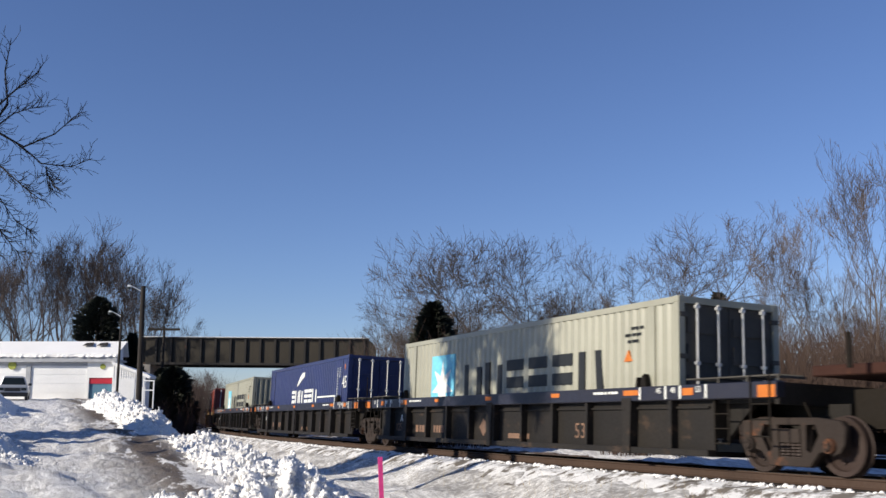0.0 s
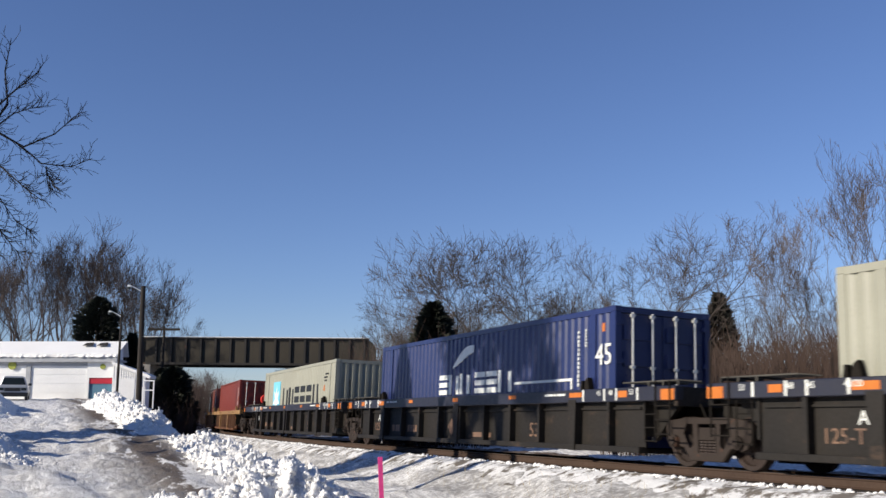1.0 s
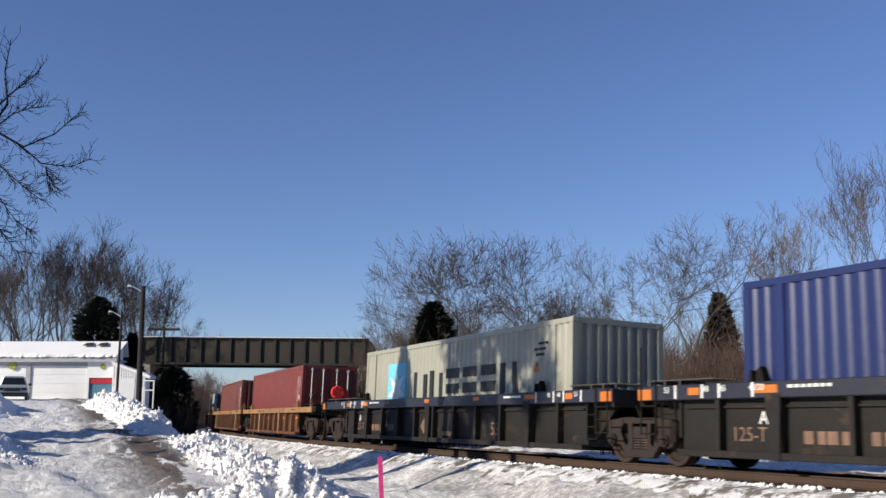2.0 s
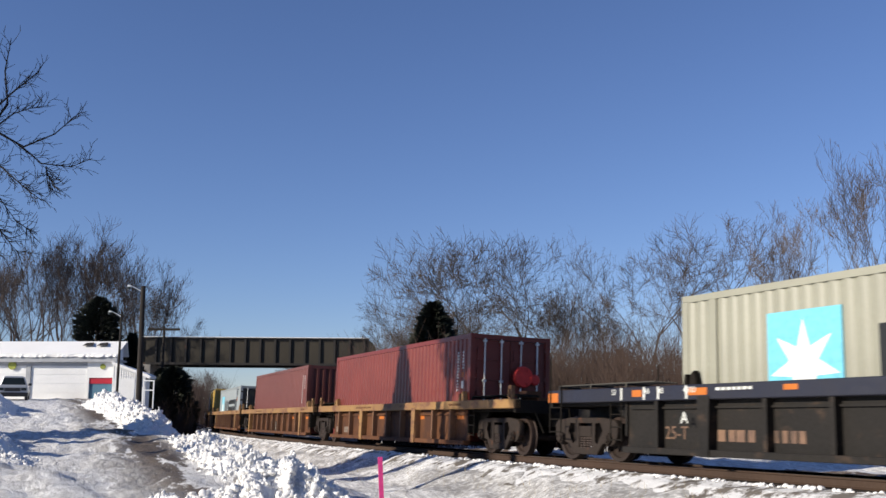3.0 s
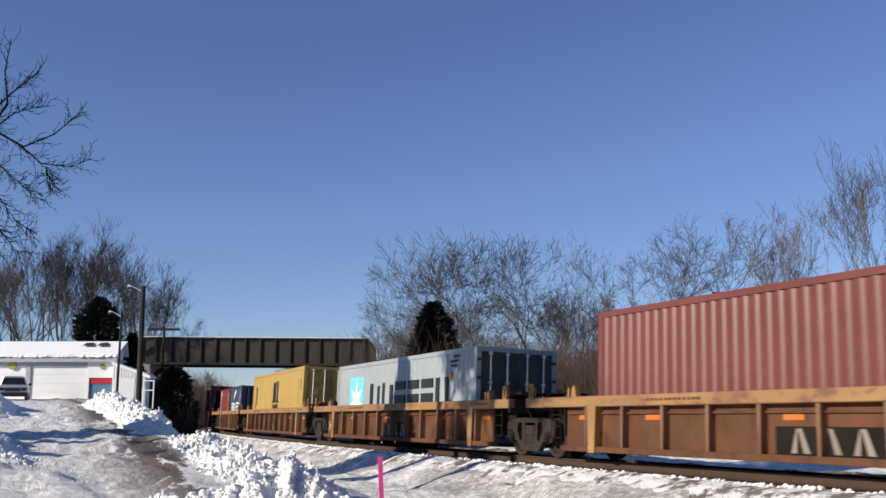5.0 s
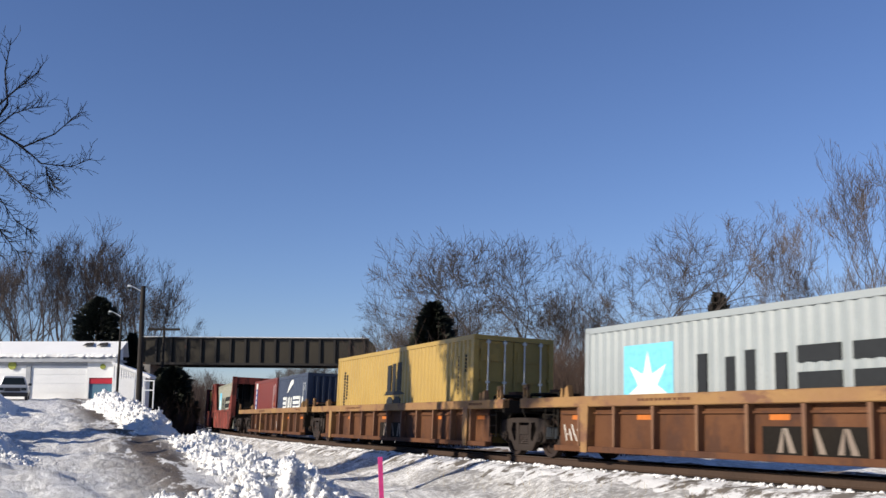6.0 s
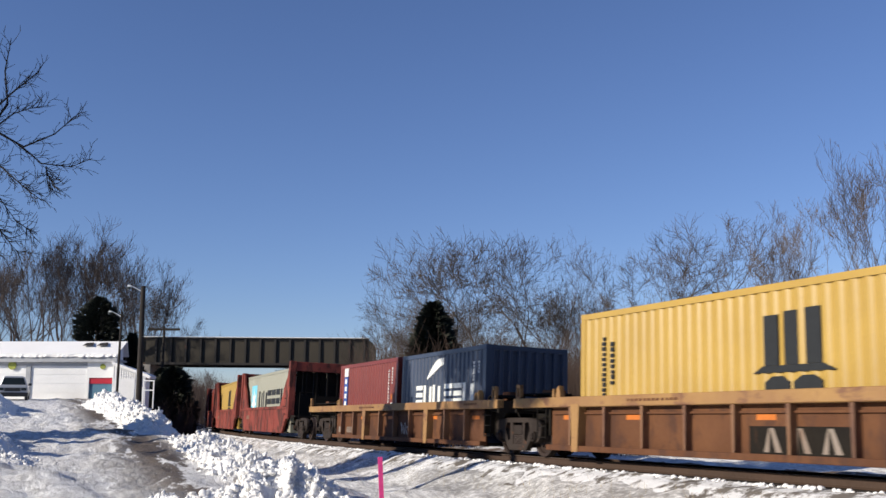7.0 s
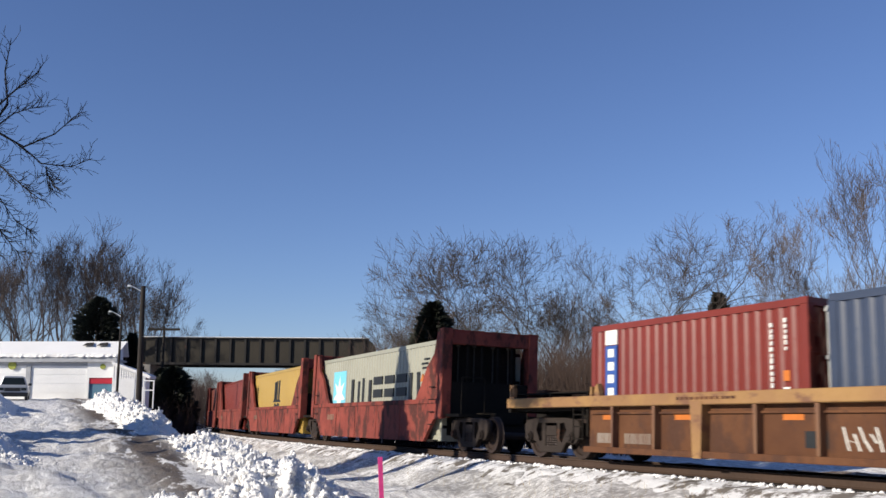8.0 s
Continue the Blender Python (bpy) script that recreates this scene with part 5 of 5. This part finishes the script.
def parked_car():
    top = tagged(new("parked_car"), "silver car parked nose out before the garage", "car")
    y = 66.0
    k = y / 1731 * 0.985
    x1 = (18 - 784) * k + 0.925
    x0 = x1 - 1.85
    xm = (x0 + x1) / 2
    zg = float(ground_z(xm, y)[0])

    def ring(bm, prof, ya, yb):
        prism(bm, [(xm + a, zg + b) for a, b in prof], ya, yb)

    bm = bmesh.new()
    ring(bm, [(-0.92, 0.35), (0.92, 0.35), (0.95, 0.8), (0.86, 1.05), (-0.86, 1.05), (-0.95, 0.8)], y, y + 4.3)
    body = part("body", bm, M_CARPAINT, top, "silver paint", 0.04)
    bm = bmesh.new()
    ring(bm, [(-0.84, 1.05), (0.84, 1.05), (0.66, 1.62), (0.55, 1.68), (-0.55, 1.68), (-0.66, 1.62)], y + 1.1, y + 4.1)
    part("cabin", bm, M_CARPAINT, top, "", 0.03)
    bm = bmesh.new()
    ring(bm, [(-0.76, 1.10), (0.76, 1.10), (0.6, 1.56), (-0.6, 1.56)], y + 1.08, y + 1.12)
    part("windscreen", bm, M_GLASS, top, "dark windscreen")
    cuboid("grille", (xm - 0.5, xm + 0.5, y - 0.02, y + 0.02, zg + 0.62, zg + 0.86), M_CARDARK, body)
    cuboid("bumper", (xm - 0.95, xm + 0.95, y - 0.08, y + 0.1, zg + 0.28, zg + 0.55), M_CARDARK, top, "dark bumper", 0.03)
    for s in (-1, 1):
        cuboid("headlight", (xm + s * 0.7 - 0.17, xm + s * 0.7 + 0.17, y - 0.03, y + 0.05, zg + 0.68, zg + 0.86), M_GLASS, top)
        cuboid("mirror", (xm + s * 1.03 - 0.1, xm + s * 1.03 + 0.1, y + 1.2, y + 1.3, zg + 1.05, zg + 1.2), M_CARDARK, top)
        for yy in (0.8, 3.5):
            bm = bmesh.new()
            bar(bm, (xm + s * 0.78, y + yy, zg + 0.33), (xm + s * 0.96, y + yy, zg + 0.33), 0.33, 0.33, 16)
            part("wheel", bm, M_CARDARK, top)
    top.matrix_basis = Matrix.Translation((xm, y, 0)) @ Matrix.Rotation(radians(21), 4, "Z") @ Matrix.Translation((-xm, -y, 0))
    return top


parked_car()


# ---- poles ----
def utility_pole(x, y, height, r, label, lean=0.0, arm=0, lamp=False):
    top = tagged(new("utility_pole"), label, "utility pole")
    z = float(ground_z(x, y)[0]) - 0.3
    bm = bmesh.new()
    bar(bm, (0, 0, 0), (0, 0, height), r, r * 0.72, 10)
    part("pole", bm, M_POLE, top)
    if arm:
        bm = bmesh.new()
        slab(bm, -arm, arm, -0.16, -0.02, height - 0.38, height - 0.18)
        for k in (-0.9, -0.45, 0.45, 0.9):
            bar(bm, (k * arm, -0.09, height - 0.2), (k * arm, -0.09, height), 0.05, 0.03)
        part("crossarm", bm, M_POLE, top)
    if lamp:
        bm = bmesh.new()
        bar(bm, (0, 0, height - 0.35), (-0.75, -0.1, height + 0.05), 0.03)
        bracket = part("lamp_arm", bm, M_LAMP, top, "thin galvanised arm")
        bm = bmesh.new()
        prism(bm, [(-0.92, height - 0.04), (-0.70, height - 0.07), (-0.68, height + 0.05), (-0.86, height + 0.09)], -0.18, -0.02)
        part("lamp_head", bm, M_LAMP, bracket, "pale lamp head", 0.02)
        bm = bmesh.new()
        bar(bm, (-0.82, -0.1, height - 0.22), (-0.82, -0.1, height - 0.06), 0.09, 0.12, 12)
        part("lens", bm, M_GLASS, bracket)
    top.matrix_basis = pose(x, y, z, 0, lean, 0)
    return top


k60 = 58.0 / 1731 * 0.985
utility_pole((244 - 784) * k60, 58, 9.0, 0.19, "dark wooden utility pole with a small lamp", -0.6, 0, True)
k70 = 70.0 / 1731 * 0.985
utility_pole((204 - 784) * k70, 70, 6.9, 0.10, "slim pole with a yard lamp beside the garage", 0.3, 0, True)
k90 = 88.0 / 1731 * 0.985
x90 = (283 - 784) * k90
utility_pole(x90, 88, in_view(283, 578, 88)[1] - float(ground_z(x90, 88)[0]) + 0.3, 0.14, "utility pole with a long crossarm before the bridge", 0, 1.45, False)


# ---- bare trees ----
def tube(out, pts, radii, sides):
    """A bent tapering branch through a few places, added to (verts, faces)."""
    verts, faces = out
    n0 = len(verts)
    for i, (c, r) in enumerate(zip(pts, radii)):
        d = (pts[min(i + 1, len(pts) - 1)] - pts[max(i - 1, 0)]).normalized()
        a = d.orthogonal().normalized()
        b = d.cross(a)
        for k in range(sides):
            w = 2 * math.pi * k / sides
            verts.append(c + (a * math.cos(w) + b * math.sin(w)) * r)
    for i in range(len(pts) - 1):
        for k in range(sides):
            j = (k + 1) % sides
            o = n0 + i * sides
            faces.append((o + k, o + j, o + sides + j, o + sides + k))


def turned_from(d, angle, rnd):
    o = Matrix.Rotation(rnd.uniform(0, 2 * math.pi), 3, d) @ d.orthogonal().normalized()
    return (d * math.cos(angle) + o * math.sin(angle)).normalized()


def grow(wood, twigs, rnd, p, d, length, r, level, cfg):
    """A branch that bends, carries side twigs and forks at its end, again and again."""
    n = 3 if level < 3 else 2
    pts, radii, dirs = [p.copy()], [r], []
    r_end = max(cfg["fine"], r * 0.74)
    for i in range(n):
        wob = cfg["wobble"] * (0.6 if level < 2 else 1.0)
        d = (d + Vector((rnd.uniform(-wob, wob), rnd.uniform(-wob, wob), rnd.uniform(-wob, wob) * 0.5 + cfg["lift"]))).normalized()
        p = p + d * (length / n)
        pts.append(p.copy())
        dirs.append(d.copy())
        radii.append(r + (r_end - r) * (i + 1) / n)
    tube(wood if level < 2 else twigs, pts, radii, 6 if level == 0 else 5 if level < 3 else 3)
    if level >= 2:
        for k in range(cfg["twigs"]):
            i = rnd.randrange(n)
            q = pts[i].lerp(pts[i + 1], rnd.random())
            e = turned_from(dirs[i], rnd.uniform(0.5, 1.1), rnd)
            e = (e + Vector((0, 0, 0.25))).normalized()
            ln = rnd.uniform(0.3, 0.75) * cfg["twig_length"]
            mid = q + e * ln * 0.5
            end = mid + (e + Vector((rnd.uniform(-0.4, 0.4), rnd.uniform(-0.4, 0.4), rnd.uniform(-0.2, 0.5)))).normalized() * ln * 0.5
            tube(twigs, [q, mid, end], [cfg["fine"], cfg["fine"] * 0.85, cfg["fine"] * 0.6], 3)
    if level >= cfg["levels"]:
        return
    forks = 2 if rnd.random() < 0.72 else 3
    for k in range(forks):
        main = k == 0
        ang = rnd.uniform(0.10, 0.36) if main else rnd.uniform(0.42, 0.85) * cfg["spread"]
        ln = length * (rnd.uniform(0.80, 0.98) if main else rnd.uniform(0.62, 0.88)) * (0.72 if level == 0 else 1.0)
        grow(wood, twigs, rnd, p, turned_from(d, ang, rnd), ln, max(cfg["fine"], r_end * (0.86 if main else 0.66)), level + 1, cfg)


def mesh_from(name, data, material):
    me = bpy.data.meshes.new(name)
    me.from_pydata([tuple(v) for v in data[0]], [], data[1])
    me.materials.append(material)
    return me


def fork_tree(seed, r, bark, label, stems=1, bole=0.26, levels=7, twigs=3, fine=0.010, spread=1.0, lift=0.07, wobble=0.22, twig_length=0.9, height=10.0, slim=0.85, clear=0.0):
    """A bare tree of the given height, 10 m unless told: a bole or several stems, forking into a rounded crown."""
    rnd = random.Random(seed)
    top = tagged(new("bare_tree"), label, "tree", "bare winter trees")
    cfg = dict(levels=levels, twigs=twigs, fine=fine, spread=spread, lift=lift, wobble=wobble, twig_length=twig_length)
    wood, fine_wood = ([], []), ([], [])
    for k in range(stems):
        lean = 0.06 if stems == 1 else 0.26
        d = Vector((rnd.uniform(-lean, lean), rnd.uniform(-lean, lean), 1)).normalized()
        o = Vector((rnd.uniform(-0.3, 0.3), rnd.uniform(-0.3, 0.3), 0)) * (stems - 1)
        grow(wood, fine_wood, rnd, o + Vector((0, 0, -0.3)), d, 10 * bole * rnd.uniform(0.85, 1.15), r, 0, cfg)
    tallest = max(v.z for v in fine_wood[0])
    f = height / tallest
    for data in (wood, fine_wood):
        for v in data[0]:
            v.x *= f * slim
            v.y *= f * slim
            v.z *= f
    if clear:
        for data in (wood, fine_wood):
            for v in data[0]:
                v.z += clear
        tube(wood, [Vector((0, 0, -0.3)), Vector((0.05, 0.03, clear * 0.5)), Vector((0, 0, clear))], [r * 1.3, r * 1.1, r * f], 8)
    for nm, data in (("trunk", wood), ("crown", fine_wood)):
        ob = new(nm, mesh_from(nm, data, bark))
        ob.parent = top
    return top


def conifer(seed, height, radius, label, shape=1.6, tufts=5200, blade=0.30):
    """An evergreen: tufts of needles in whorls round a trunk. shape: 1 a spire, 3 a round head."""
    rnd = random.Random(seed)
    top = tagged(new("conifer_tree"), label, "tree", "dark conifers")
    bm = bmesh.new()
    bar(bm, (0, 0, -0.2), (0, 0, height * 0.95), 0.12, 0.02)
    part("trunk", bm, M_BARKDARK, top)
    verts, faces = [], []
    for k in range(tufts):
        f = rnd.random() ** (1.25 if shape < 2.5 else 0.9)
        z = height * (0.04 + 0.95 * f)
        a = rnd.uniform(0, 2 * math.pi)
        lobe = 0.86 + 0.16 * math.sin(3 * a + seed + 9 * f) + 0.12 * math.sin(5 * a + 23 * f + seed)
        rad = radius * (1 - f ** shape) ** 0.8 * rnd.uniform(0.25, 1.05) ** 0.6 * lobe + 0.03
        c = Vector((rad * math.cos(a), rad * math.sin(a), z))
        d = Vector((math.cos(a), math.sin(a), rnd.uniform(-0.15, 0.7))).normalized()
        side = Vector((-math.sin(a), math.cos(a), rnd.uniform(-0.5, 0.5)))
        ln = rnd.uniform(0.55, 1.1) * blade
        for tw in (0.0, 1.3):
            sd = (Matrix.Rotation(tw, 3, d) @ side) * ln * 0.30
            n = len(verts)
            verts += [c - d * ln * 0.6, c + sd, c + d * ln, c - sd]
            faces.append((n, n + 1, n + 2, n + 3))
    ob = new("crown", mesh_from("crown", (verts, faces), M_NEEDLE))
    ob.parent = top
    return top


def at_view(px, depth):
    return (px - 784) * depth / 1731 * 0.995, depth


KINDS = [fork_tree(101, 0.14, M_BARK, "bare grey-brown winter tree with a rounded crown", 1, 0.34, 7, 3, fine=0.0085, lift=0.03, wobble=0.28, slim=0.85),
         fork_tree(102, 0.09, M_BARKPALE, "bare pale-barked winter tree", 1, 0.40, 6, 4, fine=0.009, spread=0.8, lift=0.09),
         fork_tree(103, 0.10, M_BARK, "bare many-stemmed winter tree", 2, 0.38, 6, 4, fine=0.0085, spread=0.95, lift=0.04, wobble=0.26, slim=0.75),
         fork_tree(104, 0.08, M_BARKPALE, "bare slender winter tree", 1, 0.46, 6, 4, fine=0.009, spread=0.75, lift=0.10),
         fork_tree(105, 0.17, M_BARKTAN, "bare dark winter tree with a dense vase-shaped crown", 1, 0.26, 7, 2, fine=0.009, spread=0.85, lift=0.10, wobble=0.13, slim=0.8),
         fork_tree(116, 0.13, M_BARK, "bare knotty winter tree with a broad crown", 1, 0.50, 7, 3, fine=0.0085, spread=1.1, lift=0.02, wobble=0.30, twig_length=0.6, slim=0.85),
         fork_tree(107, 0.13, M_BARKTAN, "bare dark winter tree with several stems", 2, 0.32, 6, 3, fine=0.009, spread=0.75, lift=0.09, wobble=0.13)]
USED = set()


def put_tree(k, px, depth, top_y, turn):
    x, y = at_view(px, depth)
    z = float(ground_z(x, y)[0])
    top_z = in_view(px, top_y, depth)[1]
    scale = max(0.25, (top_z - z + 0.1) / 10.0)
    m = pose(x, y, z - 0.1, 0, 0, turn)
    ob = copy_thing(KINDS[k], m) if k in USED else KINDS[k]
    USED.add(k)
    ob.matrix_basis = m @ Matrix.Diagonal((scale, scale, scale, 1))


rnd = random.Random(12)
# behind the train, along the skyline of the woods
for px, ty in ((668, 575), (690, 555), (716, 480), (738, 425), (768, 440), (800, 425), (832, 404), (868, 397), (900, 412), (952, 404), (985, 397), (1012, 430), (1045, 462)):
    put_tree(rnd.choice((0, 2, 5)), px, rnd.uniform(58, 72), ty, rnd.uniform(0, 360))
for px, ty in ((1140, 410), (1168, 398), (1228, 372), (1262, 400), (1312, 412)):
    put_tree(rnd.choice((0, 5, 5)), px, rnd.uniform(50, 62), ty, rnd.uniform(0, 360))
for px, ty in ((1372, 385), (1420, 430), (1455, 340), (1490, 335), (1530, 310), (1566, 240), (1600, 260)):
    put_tree(rnd.choice((1, 3, 1)), px, rnd.uniform(40, 50), ty, rnd.uniform(0, 360))
# lower trees that fill the woods
for k in range(17):
    put_tree(rnd.choice((1, 3, 2)), rnd.uniform(1340, 1650), rnd.uniform(50, 82), rnd.uniform(440, 560), rnd.uniform(0, 360))
for k in range(13):
    put_tree(rnd.choice((1, 2, 3)), rnd.uniform(1040, 1350), rnd.uniform(58, 85), rnd.uniform(520, 585), rnd.uniform(0, 360))
for k in range(15):
    put_tree(rnd.choice((0, 2, 3)), rnd.uniform(700, 1070), rnd.uniform(66, 92), rnd.uniform(485, 575), rnd.uniform(0, 360))
# behind the garage; past the bridge where the bridge stands before them
for px, ty in ((-20, 425), (15, 425), (45, 410), (75, 400), (105, 392), (135, 388), (165, 400), (195, 410), (222, 430), (245, 452), (268, 462), (284, 490)):
    put_tree(rnd.choice((4, 6)), px, rnd.uniform(88, 100) if px < 180 else rnd.uniform(106, 116), ty, rnd.uniform(0, 360))
for k in range(7):
    px = rnd.uniform(-30, 250)
    put_tree(rnd.choice((4, 6, 2)), px, rnd.uniform(106, 128), rnd.uniform(430, 530) + max(0, px - 200) * 0.5, rnd.uniform(0, 360))
# far beyond the bridge
for k in range(14):
    put_tree(rnd.choice((2, 6)), rnd.uniform(320, 392), rnd.uniform(150, 190), rnd.uniform(642, 680), rnd.uniform(0, 360))
for k in range(9):
    put_tree(2, rnd.uniform(500, 660), rnd.uniform(150, 190), rnd.uniform(590, 620), rnd.uniform(0, 360))


def conifer_at(seed, px, depth, top_y, half, shape):
    k = depth / 1731
    x, y = at_view(px, depth)
    z = float(ground_z(x, y)[0])
    t = conifer(seed, in_view(px, top_y, depth)[1] - z, half * k, "dense dark green conifer", shape, 4200, 0.26 + 0.07 * half * k)
    t.matrix_basis = pose(x, y, z, 0, 0, seed)


conifer_at(1, 766, 52, 536, 98, 1.1)
conifer_at(2, 1277, 60, 518, 44, 1.6)
conifer_at(3, 171, 84, 526, 44, 6.0)
conifer_at(4, 232, 86, 590, 22, 3.0)
conifer_at(5, 308, 82, 650, 40, 5.0)
conifer_at(6, 288, 84, 652, 26, 4.0)


def thicket(px0, px1, d0, d1, n, hmax, seed):
    """Tangled brush, one mass of thin stems."""
    r = random.Random(seed)
    data = ([], [])
    for k in range(n):
        px, d = r.uniform(px0, px1), r.uniform(d0, d1)
        x, y = at_view(px, d)
        z = float(ground_z(x, y)[0])
        h = r.uniform(0.35, 1.0) * hmax
        p = Vector((x, y, z - 0.1))
        dr = Vector((r.uniform(-0.3, 0.3), r.uniform(-0.3, 0.3), 1)).normalized()
        tube(data, [p, p + dr * h], [0.022, 0.006], 3)
        for j in range(6):
            q = p + dr * h * r.uniform(0.2, 0.95)
            e = (dr + Vector((r.uniform(-0.9, 0.9), r.uniform(-0.9, 0.9), 0.2))).normalized()
            tube(data, [q, q + e * h * r.uniform(0.2, 0.45)], [0.012, 0.005], 3)
    return tagged(new("thicket", mesh_from("thicket", data, M_BRUSH)), "tangled brown winter brush", "brush", kind="stuff")


thicket(1060, 1660, 36, 66, 3600, 4.6, 5)
thicket(640, 1100, 46, 80, 3600, 5.2, 6)
thicket(180, 350, 76, 92, 700, 3.2, 7)
thicket(320, 400, 120, 170, 900, 6.0, 8)


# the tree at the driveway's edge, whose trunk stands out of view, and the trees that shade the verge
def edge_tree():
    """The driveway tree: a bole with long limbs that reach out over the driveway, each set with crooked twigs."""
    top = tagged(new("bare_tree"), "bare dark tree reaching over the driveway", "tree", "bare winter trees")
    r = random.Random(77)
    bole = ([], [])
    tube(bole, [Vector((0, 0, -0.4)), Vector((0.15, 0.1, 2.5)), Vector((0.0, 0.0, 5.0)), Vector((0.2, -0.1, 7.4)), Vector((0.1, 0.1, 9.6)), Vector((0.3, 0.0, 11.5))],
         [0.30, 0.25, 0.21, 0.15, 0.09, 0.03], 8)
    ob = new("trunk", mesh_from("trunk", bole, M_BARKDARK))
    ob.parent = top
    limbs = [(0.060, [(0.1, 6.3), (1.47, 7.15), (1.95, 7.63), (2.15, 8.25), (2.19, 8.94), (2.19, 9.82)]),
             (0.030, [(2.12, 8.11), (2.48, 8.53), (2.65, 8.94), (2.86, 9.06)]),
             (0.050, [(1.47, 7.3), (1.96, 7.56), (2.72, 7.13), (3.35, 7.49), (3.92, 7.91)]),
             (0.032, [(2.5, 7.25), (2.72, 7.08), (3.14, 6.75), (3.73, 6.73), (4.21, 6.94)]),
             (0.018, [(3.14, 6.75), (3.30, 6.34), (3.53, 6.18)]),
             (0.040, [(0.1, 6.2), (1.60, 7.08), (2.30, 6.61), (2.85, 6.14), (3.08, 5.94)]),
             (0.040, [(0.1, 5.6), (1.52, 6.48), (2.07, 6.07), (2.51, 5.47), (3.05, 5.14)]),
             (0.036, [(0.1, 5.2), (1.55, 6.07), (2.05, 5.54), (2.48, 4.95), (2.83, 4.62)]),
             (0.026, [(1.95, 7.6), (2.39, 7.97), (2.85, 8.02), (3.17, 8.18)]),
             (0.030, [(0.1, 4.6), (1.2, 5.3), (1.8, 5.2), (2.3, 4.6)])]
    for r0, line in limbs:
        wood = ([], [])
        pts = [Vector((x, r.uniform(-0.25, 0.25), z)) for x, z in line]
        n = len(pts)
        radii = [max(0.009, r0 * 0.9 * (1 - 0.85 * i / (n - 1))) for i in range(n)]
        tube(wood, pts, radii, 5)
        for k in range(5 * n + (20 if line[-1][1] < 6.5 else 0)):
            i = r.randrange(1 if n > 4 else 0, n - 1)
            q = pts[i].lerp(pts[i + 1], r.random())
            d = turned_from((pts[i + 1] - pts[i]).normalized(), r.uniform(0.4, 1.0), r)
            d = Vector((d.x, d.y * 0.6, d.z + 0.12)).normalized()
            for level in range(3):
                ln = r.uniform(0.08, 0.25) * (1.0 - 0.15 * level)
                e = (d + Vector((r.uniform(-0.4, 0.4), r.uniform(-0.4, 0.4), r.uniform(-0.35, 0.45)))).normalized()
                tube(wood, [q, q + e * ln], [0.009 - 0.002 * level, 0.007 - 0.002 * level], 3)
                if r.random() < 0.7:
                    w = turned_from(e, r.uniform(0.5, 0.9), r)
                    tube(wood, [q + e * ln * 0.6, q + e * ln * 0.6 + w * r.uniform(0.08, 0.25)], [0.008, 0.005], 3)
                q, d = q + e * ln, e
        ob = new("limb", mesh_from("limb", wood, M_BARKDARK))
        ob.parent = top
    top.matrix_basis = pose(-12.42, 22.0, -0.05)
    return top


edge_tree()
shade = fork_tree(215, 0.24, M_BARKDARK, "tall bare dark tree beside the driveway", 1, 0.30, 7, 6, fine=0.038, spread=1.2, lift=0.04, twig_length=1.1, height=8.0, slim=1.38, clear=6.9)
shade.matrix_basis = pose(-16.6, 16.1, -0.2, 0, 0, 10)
# unseen dark firs added behind the camera and beyond the line, blocking fill light
firs = random.Random(33)
blocker_fir = None
for k in range(30):
    a = radians(95 + 150 * k / 29)
    dist = firs.uniform(42, 58)
    x, y = dist * math.sin(a), dist * math.cos(a)
    if blocker_fir is None:
        blocker_fir = conifer(29, 13, 3.4, "unseen dark conifer added behind the view to cut skylight", 1.4, 3000, 0.6)
        blocker_fir.matrix_basis = pose(x, y, float(ground_z(x, y)[0]), 0, 0, 0)
    else:
        copy_thing(blocker_fir, pose(x, y, float(ground_z(x, y)[0]), 0, 0, firs.uniform(0, 360)))
dense = conifer(17, 9.1, 2.3, "dense dark green conifer beside the driveway", 1.3, 7000, 0.32)
dense.matrix_basis = pose(-14.6, 24.8, 0.3, 0, 0, 0)


# dry grass poking through the verge
def grass():
    r = random.Random(9)
    bm = bmesh.new()
    for k in range(900):
        s, u = r.uniform(-15, 45), 2.0 + abs(r.gauss(0, 1.0))
        c = beside(s, u)
        c.z = float(ground_z(c.x, c.y)[0]) - 0.03
        tip = c + Vector((r.uniform(-0.08, 0.08), r.uniform(-0.08, 0.08), r.uniform(0.06, 0.22)))
        bar(bm, c, tip, 0.005, 0.001, 3)
    me = bpy.data.meshes.new("dry_grass")
    bm.to_mesh(me)
    bm.free()
    me.materials.append(M_GRASS)
    return tagged(new("dry_grass", me), "dry grass stems poking through snow", "grass", kind="stuff")


grass()


# ---- what moves ----
def motions():
    times = [i * 0.25 for i in range(33)]
    for thing, s1, s2, m in MOVERS:
        walk(thing, [(t, chord(s1 - V * t, s2 - V * t) @ m) for t in times])
    for ws, x in WHEELS:
        walk(ws, [(i / 30, pose(x, 0, 0.462) @ Matrix.Rotation(-V * i / 30 / 0.462, 4, "Y")) for i in range(241)])


motions()
